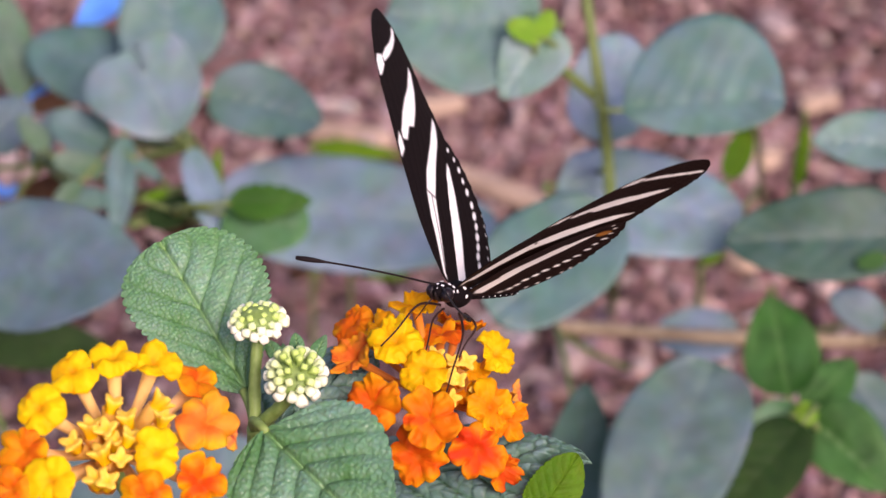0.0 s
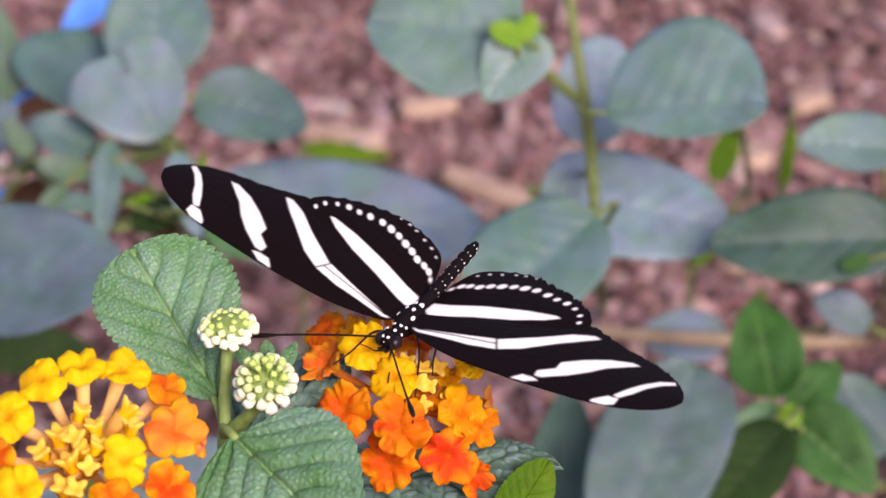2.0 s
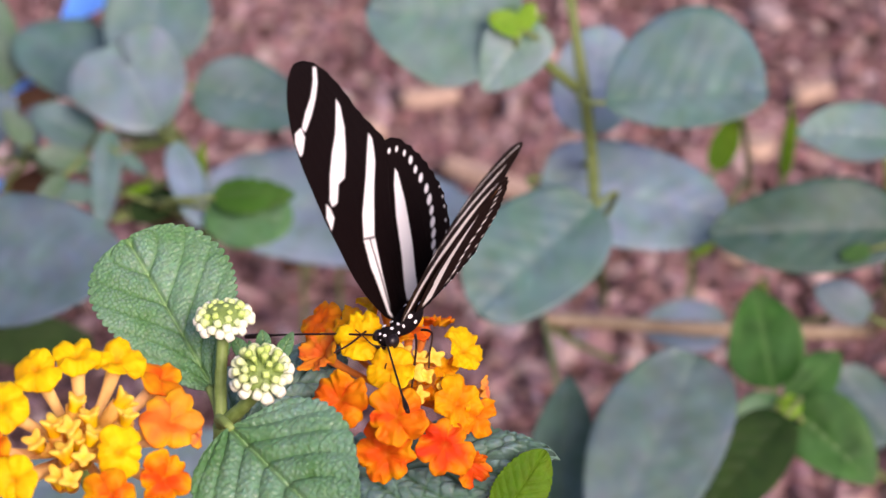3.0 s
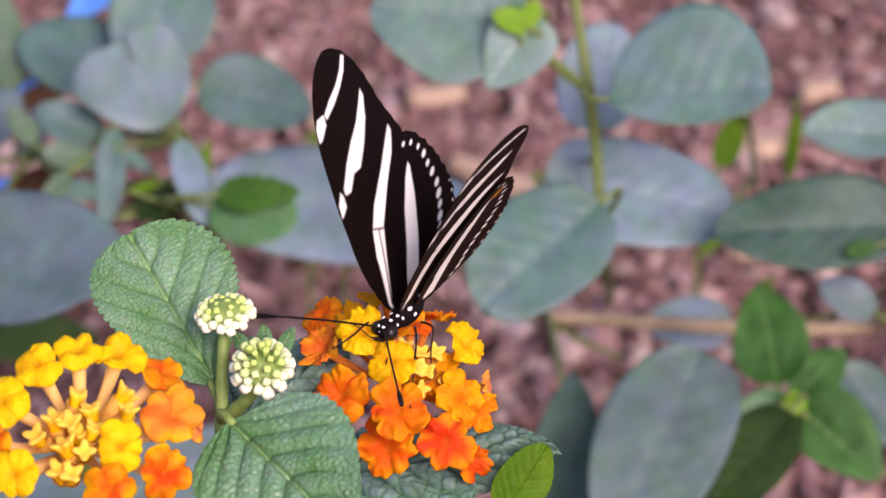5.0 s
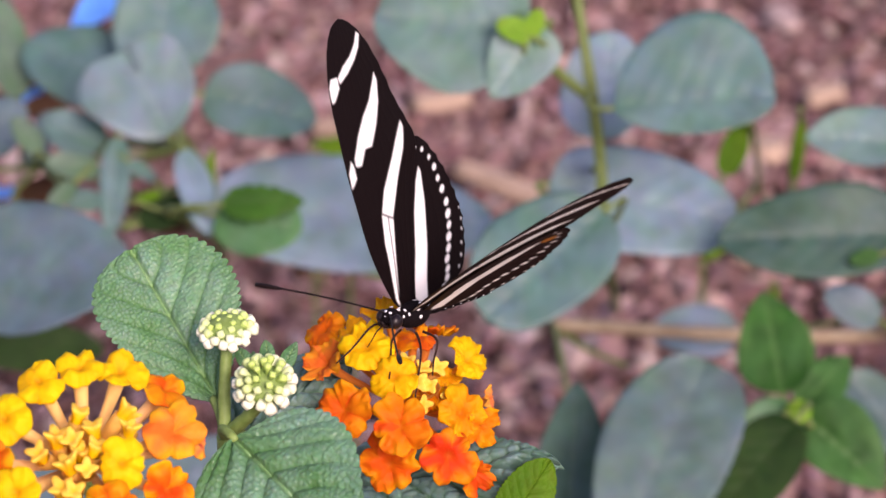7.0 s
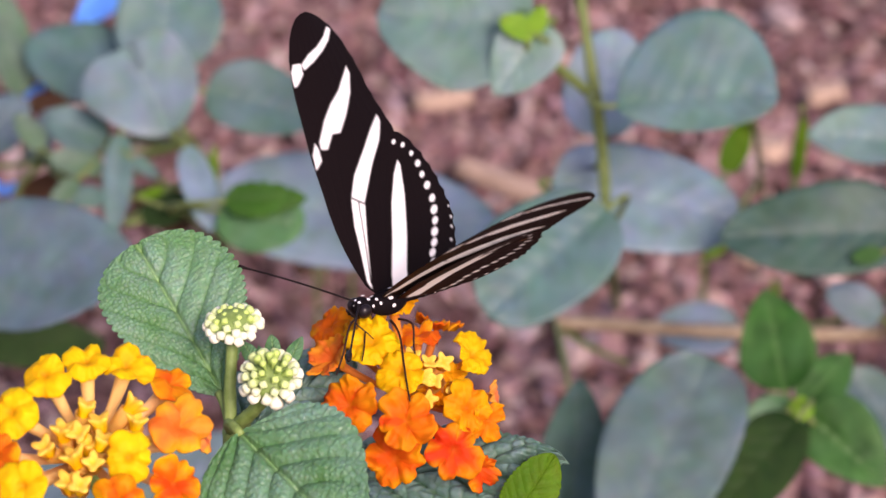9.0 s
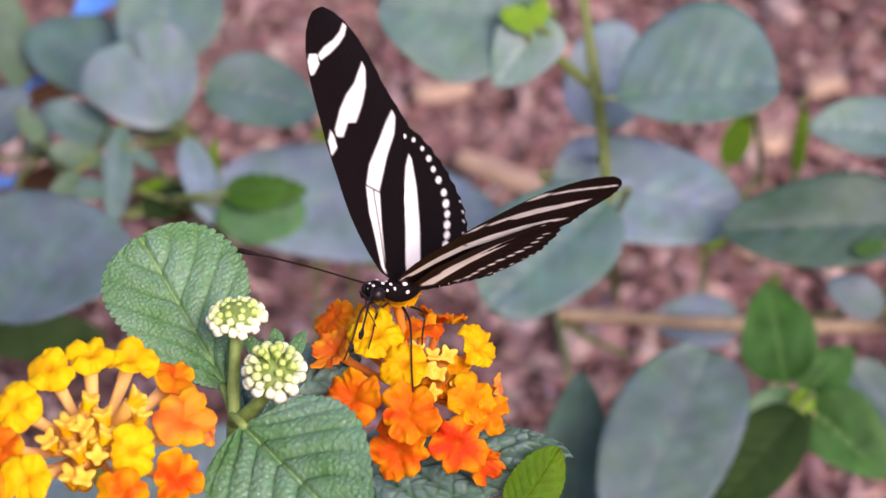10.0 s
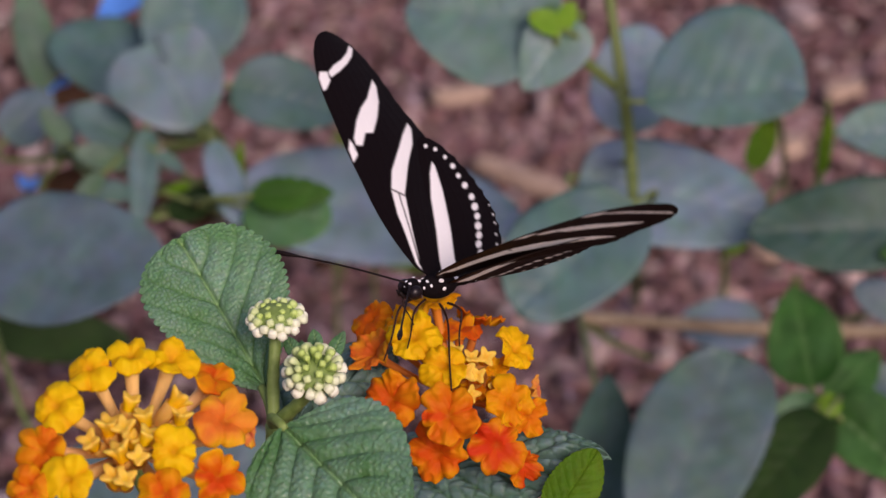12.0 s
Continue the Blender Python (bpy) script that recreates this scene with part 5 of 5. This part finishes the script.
def insect_body():
    thorax = lathe("thorax", oval(-2.9, 4.6, 1.0, 1.0, 2.1, 1.8), butterfly, BODY, "black furry thorax with white dots")
    dots = []
    for x, ang, r, st in ((3.6, 60, 0.34, 1.3), (3.6, 120, 0.34, 1.3), (3.2, 25, 0.36, 1), (3.2, 155, 0.36, 1), (1.5, 42, 0.42, 1.6), (1.5, 138, 0.42, 1.6), (0.2, 70, 0.36, 1.5), (0.2, 110, 0.36, 1.5), (-1.8, 62, 0.52, 1.7), (-1.8, 118, 0.52, 1.7), (1.0, 5, 0.4, 1.2), (1.0, 175, 0.4, 1.2)):
        a, t = radians(ang), (x + 2.9) / 7.5
        s = math.sin(math.pi * t) ** 0.5
        n = (0, math.cos(a), math.sin(a))
        dots.append(((x, 1.78 * s * n[1], 1.0 + 2.08 * s * n[2]), n, r, st))
    spots("white_spot", thorax, dots, WHITE_SPOT)
    head = lathe("head", oval(4.2, 7.6, 1.0, 1.1, 1.5, 1.6, 12), butterfly, BODY, "black head with white dots")
    for s in (-1, 1):
        bm = bmesh.new()
        bmesh.ops.create_uvsphere(bm, u_segments=24, v_segments=16, radius=1.15 * MM)
        for v in bm.verts:
            v.co = Vector((v.co.x + 6.3 * MM, v.co.y * 0.85 + s * 1.25 * MM, v.co.z + 0.9 * MM))
        me = bpy.data.meshes.new("eye")
        bm.to_mesh(me)
        bm.free()
        me.materials.append(EYE_MAT)
        me.polygons.foreach_set("use_smooth", [True] * len(me.polygons))
        part("eye", me, head, "large glossy dark compound eye")
    spots("white_spot", head, [((5.4, 0.7, 2.5), (0, 0.4, 1), 0.34, 1.2), ((5.4, -0.7, 2.5), (0, -0.4, 1), 0.34, 1.2), ((6.9, 0.42, 2.1), (0.5, 0.2, 1), 0.36, 1), ((6.9, -0.42, 2.1), (0.5, -0.2, 1), 0.36, 1), ((7.5, 0.0, 1.4), (1, 0, 0.4), 0.26, 1), ((4.9, 1.5, 1.6), (0, 1, 0.5), 0.3, 1), ((4.9, -1.5, 1.6), (0, -1, 0.5), 0.3, 1)], WHITE_SPOT)
    for way, reach, bend in (((0.422, -0.906, -0.035), 22.2, 0.015), ((0.682, 0.719, -0.133), 16.5, -0.03)):
        d = Vector(way).normalized()
        start = Vector((7.0, 0.5 if way[1] > 0 else -0.5, 1.9)) * MM
        line, radii = [], []
        for i in range(25):
            t = i / 24
            line.append(d * reach * t * MM + Vector((0, 0, 1)) * bend * reach * math.sin(math.pi * t) * MM)
            radii.append((0.16 if t < 0.78 else 0.16 + 0.26 * math.sin(math.pi * (t - 0.78) / 0.28)) * MM)
        v, f = tube(line, radii, 8)
        antenna = part("antenna", mesh_of("antenna", v, f, [CHITIN]), head, "thin black clubbed antenna", Matrix.Translation(start))
        if way[1] < 0:
            FEELER.extend((antenna, start, d))
    for s in (-1, 1):
        v, f = tube([Vector((6.6, s * 0.4, -0.2)) * MM, Vector((7.8, s * 0.45, 0.1)) * MM, Vector((8.6, s * 0.4, 0.9)) * MM], [0.3 * MM, 0.34 * MM, 0.12 * MM], 8)
        part("palp", mesh_of("palp", v, f, [CHITIN]), head)
    rows = []
    for i in range(41):
        t = i / 40
        r = (0.95 + 0.36 * math.sin(math.pi * min(1, t * 0.75 + 0.12))) * math.sqrt(max(0.02, 1 - (max(0, t - 0.86) / 0.141) ** 2)) * (1 + 0.05 * math.cos(t * 8 * 2 * math.pi))
        rows.append((-2.2 - 16.2 * t, 1.3 + 1.9 * t, max(0.08, r * 0.82), max(0.08, r * 0.78)))
    abdomen = lathe("abdomen", rows, butterfly, BODY, "long black abdomen with rows of pale dots")
    dots = []
    for k in range(7):
        x = -6.0 - 1.8 * k
        for ang, r in ((20, 0.19), (160, 0.19), (62, 0.12), (118, 0.12), (-25, 0.16), (205, 0.16)):
            a = radians(ang)
            t = (-2.2 - x) / 16.2
            rr = 0.95 + 0.36 * math.sin(math.pi * min(1, t * 0.75 + 0.12))
            n = (0, math.cos(a), math.sin(a))
            dots.append(((x, rr * 0.78 * n[1], 1.3 + 1.9 * t + rr * 0.82 * n[2]), n, r * 0.8, 1.5))
    spots("pale_spot", abdomen, dots, WHITE_SPOT)
    for ob in (thorax, head, abdomen):
        ob.location.x = 1.6 * MM


def inside(px, py, poly):
    hit = np.zeros(px.shape, bool)
    n = len(poly)
    for i in range(n):
        (x0, y0), (x1, y1) = poly[i], poly[i - 1]
        if y0 != y1:
            hit ^= ((y0 > py) != (y1 > py)) & (px < (x1 - x0) * (py - y0) / (y1 - y0) + x0)
    return hit


def near_line(px, py, a, b, r):
    ax, ay, bx, by = *a, *b
    t = np.clip(((px - ax) * (bx - ax) + (py - ay) * (by - ay)) / ((bx - ax) ** 2 + (by - ay) ** 2), 0, 1)
    return np.hypot(px - ax - t * (bx - ax), py - ay - t * (by - ay)) < r


def spot_in(px, py, at, r, stretch=1.6):
    ca, sa = 0.8, 0.6
    u, v = (px - at[0]) * ca - (py - at[1]) * sa, (px - at[0]) * sa + (py - at[1]) * ca
    return (u / stretch) ** 2 + v ** 2 < r * r


# forewing and hindwing plans: forward and outward, in millimetres
FORE_LEAD = ((0, 3.6), (2, 5.9), (5, 7.1), (8, 8.0), (11, 8.6), (14, 8.9), (17, 9.0), (20, 9.2), (23, 9.35), (26, 9.3), (29, 9.2), (32, 9.1), (35, 8.75), (38, 8.1), (41, 6.9), (43, 5.6), (44.4, 4.2), (45, 3.0), (45.35, 1.75))
FORE_TRAIL = ((0, 1.5), (3, 0.6), (8, -1.1), (14, -3.2), (18, -5.0), (20, -6.1), (22, -7.4), (23.5, -8.3), (24.6, -8.5), (26, -8.2), (29, -7.1), (32, -6.05), (35, -5.5), (38, -4.7), (41, -3.5), (43, -2.1), (44.4, -0.6), (45, 0.55), (45.35, 1.75))
HIND_LEAD = ((-0.3, 0.5), (0, 2.0), (8, 2.8), (16, 0.5), (21, -2.4), (23.8, -5.0), (25, -7.3))
HIND_TRAIL = ((-0.3, -2.1), (0.2, -4.5), (0.7, -6.6), (1.3, -8.5), (2.0, -10.7), (3.1, -12.4), (5.5, -13.8), (8.4, -14.6), (11.2, -15.0), (14.3, -14.5), (17.8, -13.5), (21.1, -11.9), (23.5, -10.2), (24.6, -8.8), (25, -7.3))
STRIPE_A = ((-1.6, 42.6), (-2.2, 42.1), (-0.9, 40.4), (1.1, 38.8), (3.7, 37.2), (5.8, 36.2), (6.0, 37.1), (4.1, 38.5), (2.0, 39.5), (-0.1, 41.0))
STRIPE_A2 = ((7.6, 37.3), (6.2, 37.2), (6.3, 35.6), (8.0, 33.9), (8.6, 33.8), (8.4, 36.0))
STRIPE_B = ((-2.9, 36.0), (-3.0, 34.7), (-1.8, 31.8), (0.3, 28.7), (2.7, 25.8), (4.3, 25.8), (5.9, 23.6), (7.1, 23.7), (7.0, 24.9), (4.9, 28.1), (2.8, 30.4), (0.4, 32.3), (-0.6, 33.5))
STRIPE_B2 = ((7.9, 24.8), (7.6, 23.8), (7.6, 22.0), (9.0, 20.7), (8.9, 23.0))
STRIPE_C = ((-5.9, 27.8), (-6.05, 26.7), (-4.6, 23.8), (-1.8, 20.3), (1.8, 14.8), (3.5, 8.5), (4.6, 2.9), (4.9, 1.5), (5.4, 2.6), (5.2, 7.0), (5.0, 11.4), (4.2, 15.5), (2.4, 18.9), (-0.4, 22.1), (-3.3, 25.4), (-5.0, 27.0))
STRIPE_D = ((-6.9, 20.3), (-7.1, 19.5), (-6.3, 14.8), (-4.8, 9.3), (-3.1, 3.6), (-2.5, 0.8), (-0.5, 0.5), (0.3, 1.4), (0.0, 3.0), (-1.4, 7.2), (-3.5, 13.9), (-5.5, 18.3))
DOTS = ((-7.2, 23.2, 0.28), (-8.8, 22.5, 0.30), (-10.0, 21.0, 0.30), (-10.7, 19.3, 0.42), (-10.9, 17.5, 0.38), (-11.3, 15.7, 0.48), (-11.6, 13.6, 0.48), (-11.3, 11.8, 0.55), (-10.9, 10.1, 0.48), (-10.2, 8.4, 0.55), (-9.6, 6.8, 0.50), (-8.8, 5.3, 0.50), (-8.5, 3.8, 0.45), (-8.0, 2.6, 0.45), (-6.8, 1.5, 0.32))
EDGE_DOTS = ((-14.5, 12.0, 0.16), (-14.4, 10.3, 0.2), (-14.0, 8.8, 0.2), (-13.2, 6.8, 0.22), (-12.5, 5.0, 0.22), (-11.4, 3.5, 0.2))


def wing(name, side, hind):
    lead, trail = (HIND_LEAD, HIND_TRAIL) if hind else (FORE_LEAD, FORE_TRAIL)
    rows, cols = (170, 110) if hind else (290, 96)
    s0, s1 = lead[0][0], lead[-1][0]
    t = np.linspace(0, 1, rows + 1)
    t = s0 + (s1 - s0) * (1 - (1 - t) ** 1.8)
    hi = np.interp(t, [p[0] for p in lead], [p[1] for p in lead])
    lo = np.interp(t, [p[0] for p in trail], [p[1] for p in trail])
    for _ in range(3):
        hi[1:-1] = (hi[:-2] + 2 * hi[1:-1] + hi[2:]) / 4
        lo[1:-1] = (lo[:-2] + 2 * lo[1:-1] + lo[2:]) / 4
    lo = lo + ((0.34 if hind else 0.16) * (np.abs(np.sin(t * (1.5 if hind else 1.1))) - 0.5)) * np.clip((t - 3) / 6, 0, 1) * np.clip((s1 - t) / 3, 0, 1)
    if side > 0:
        worn = np.array([noise.noise(Vector((k * 1.3, 4.2, 0))) + 0.6 * noise.noise(Vector((k * 3.7, 1.2, 0))) for k in t])
        lo = lo + (0.75 if hind else 0.4) * np.clip(worn, -0.3, 1) * np.clip((t - 6) / 6, 0, 1) * np.clip((s1 - t) / 2, 0, 1)
    q = np.linspace(0, 1, cols + 1)
    a = lo[:, None] + (hi - lo)[:, None] * q[None, :]
    s = t[:, None] + 0 * a
    wide = (hi - lo)[:, None] / 17.0
    camber = 0.5 * wide * np.sin(np.pi * q)[None, :] * np.clip(t / 8, 0, 1)[:, None] - (0.4 if hind else 0.0)
    if not hind:
        camber = camber + 0.0009 * s ** 2 * wide * (q[None, :] - 0.5) - 0.0006 * s ** 2 + 0.25
    ribs = np.zeros_like(a)
    for k in range(9):
        f = (k + 0.5) / 9
        ribs += np.exp(-((q[None, :] - f) / 0.012) ** 2)
    camber = camber + 0.018 * ribs * np.clip((t - 2) / 6, 0, 1)[:, None]
    cover = np.zeros_like(a)
    under = np.zeros_like(a)
    orange = np.zeros_like(a)
    step = 0.12
    for da in (-step, 0, step):
        for ds in (-step, 0, step):
            x, y = a + da, s + ds
            if hind:
                c = inside(x, y, STRIPE_D)
                b = inside(x, y, STRIPE_D) | near_line(x, y, (-1.2, 6.0), (-4.6, 15.5), 0.75)
                for px, py, r in DOTS:
                    c = c | spot_in(x, y, (px, py), r)
                    b = b | spot_in(x, y, (px, py), r * 0.8)
                for px, py, r in EDGE_DOTS:
                    c = c | spot_in(x, y, (px, py), r, 1.0)
                    b = b | spot_in(x, y, (px - 0.3, py), r * 1.3, 1.0)
                orange += spot_in(x, y, (-8.4, 20.6), 0.9, 1.5)
            else:
                c = np.zeros(a.shape, bool)
                for poly in (STRIPE_A, STRIPE_A2, STRIPE_B, STRIPE_B2, STRIPE_C):
                    c = c | inside(x, y, poly)
                c = c & ~near_line(x, y, (4.3, 15.7), (1.6, 14.2), 0.16) & ~near_line(x, y, (3.0, 14.9), (4.8, 2.4), 0.12)
                b = c | (near_line(x, y, (4.6, 4.0), (3.0, 13.5), 0.8) | near_line(x, y, (3.0, 13.5), (-3.0, 23.2), 0.8))
            cover += c
            under += b
    cover, under, orange = cover / 9, under / 9, np.clip(orange / 9, 0, 1)
    dark, white = np.array((0.0075, 0.0036, 0.0036)), np.array((0.98, 0.98, 0.97))
    brown, cream, rust = np.array((0.014, 0.006, 0.004)), np.array((0.98, 0.98, 0.94)), np.array((0.42, 0.17, 0.03))
    top_tone = dark + (white - dark) * cover[..., None]
    low_tone = brown + (cream - brown) * under[..., None]
    low_tone = low_tone + (rust - low_tone) * (orange * (1 - under))[..., None]
    p = np.stack([a, side * s, camber], -1).reshape(-1, 3) * MM
    low = p - np.array([0, 0, 0.08 * MM])
    n, c = (rows + 1) * (cols + 1), cols + 1
    i, j = np.meshgrid(np.arange(rows), np.arange(cols), indexing="ij")
    k = (i * c + j).ravel()
    up = np.stack([k, k + 1, k + c + 1, k + c], -1)
    down = up[:, ::-1] + n
    rim = []
    for r in range(rows):
        rim.append((r * c, (r + 1) * c, n + (r + 1) * c, n + r * c))
        rim.append((r * c + cols, n + r * c + cols, n + (r + 1) * c + cols, (r + 1) * c + cols))
    faces = np.concatenate([up, down, np.array(rim)])
    tones = np.concatenate([top_tone.reshape(-1, 3), low_tone.reshape(-1, 3)])
    tones = np.concatenate([tones, np.ones((len(tones), 1))], 1)
    label = "rounded black hindwing with white band and dots" if hind else "long black forewing with slanting white stripes"
    return part(name, mesh_of(name, np.concatenate([p, low]), faces, [WING], attrs=[("tone", "FLOAT_COLOR", tones)]), butterfly, label)


insect_body()
FORE_RIGHT, HIND_RIGHT = wing("forewing", -1, False), wing("hindwing", -1, True)
FORE_LEFT, HIND_LEFT = wing("forewing", 1, False), wing("hindwing", 1, True)

POSES = [(t, body_pose(at, heading, nod, lean)) for t, at, heading, nod, lean in BODY_ROWS]


def limb(name, hip, early, late, knee, bend, thick, mat, label, sides=8):
    """A jointed limb from a hip on the body to its two footings on the flower; returns it with what its motion needs."""
    hip = Vector(hip) * MM
    feet = [Vector(early if t < SHIFTED else late) for t, _ in POSES]
    spans = [m.inverted() @ foot - hip for (_, m), foot in zip(POSES, feet)]
    reach = sum(v.length for v in spans) / len(spans)
    rest = spans[-4].normalized()
    out = Vector(knee)
    out = (out - rest * out.dot(rest)).normalized()
    pts = [Vector((0, 0, 0)), rest * reach * 0.16 + out * reach * bend * 0.75, rest * reach * 0.34 + out * reach * bend, rest * reach * 0.70 + out * reach * bend * 0.35, rest * reach]
    line = smooth_line(pts, 4)
    n = len(line)
    v, f = tube(line, [thick * (1.0 - 0.45 * i / (n - 1)) * MM for i in range(n)], sides)
    ob = part(name, mesh_of(name, v, f, [mat]), butterfly, label)
    return ob, hip, rest, [v.normalized() for v in spans]


SHIFTED = 8.0
REACHING = [
    limb("leg", (4.2, -1.2, -1.2), (-0.0116, -0.0096, 0.3369), (-0.0113, -0.0075, 0.3351), (0.3, -0.6, 0.9), 0.17, 0.22, LEG, "thin jointed brown leg"),
    limb("leg", (2.4, 1.2, -1.6), (-0.0001, -0.0154, 0.3304), (-0.0015, -0.0137, 0.3327), (0.2, 0.6, 0.5), 0.12, 0.22, LEG, "thin jointed brown leg"),
    limb("leg", (1.0, 1.4, -1.5), (0.0024, -0.0045, 0.3338), (0.0008, -0.0068, 0.3315), (-0.2, 1.0, 0.5), 0.30, 0.22, LEG, "thin jointed brown leg"),
    limb("leg", (3.6, -0.8, -1.6), (-0.0035, -0.0096, 0.3349), (-0.0086, -0.0093, 0.3359), (0.4, -0.5, 0.2), 0.10, 0.20, LEG, "thin jointed brown leg"),
    limb("proboscis", (8.8, 0.0, 0.2), (-0.0067, -0.0057, 0.3378), (-0.0067, -0.0057, 0.3378), (1.0, 0.0, 0.0), 0.17, 0.14, LEG, "thin brown feeding tube"),
]


def motions():
    walk(butterfly, POSES)
    hinge = {-1: Vector((0, -0.52, 1.68)) * MM, 1: Vector((0, 0.52, 1.68)) * MM}
    for ob, side, which in ((FORE_RIGHT, -1, 1), (FORE_LEFT, 1, 2), (HIND_RIGHT, -1, 3), (HIND_LEFT, 1, 4)):
        rows = []
        for row in WING_ROWS:
            flap, sweep, twist = (radians(v) for v in row[which])
            m = Matrix.Translation(hinge[side]) @ Matrix.Rotation(side * flap, 4, "X") @ Matrix.Rotation(-side * sweep, 4, "Z") @ Matrix.Rotation(twist, 4, "Y")
            rows.append((row[0], m))
        walk(ob, rows)
    antenna, start, rest = FEELER
    walk(antenna, [(t, Matrix.Translation(start) @ rest.rotation_difference(Vector(aim)).to_matrix().to_4x4()) for t, aim in ANTENNA_ROWS])
    for ob, hip, rest, aims in REACHING:
        walk(ob, [(t, Matrix.Translation(hip) @ rest.rotation_difference(aim).to_matrix().to_4x4()) for (t, _), aim in zip(POSES, aims)])


motions()
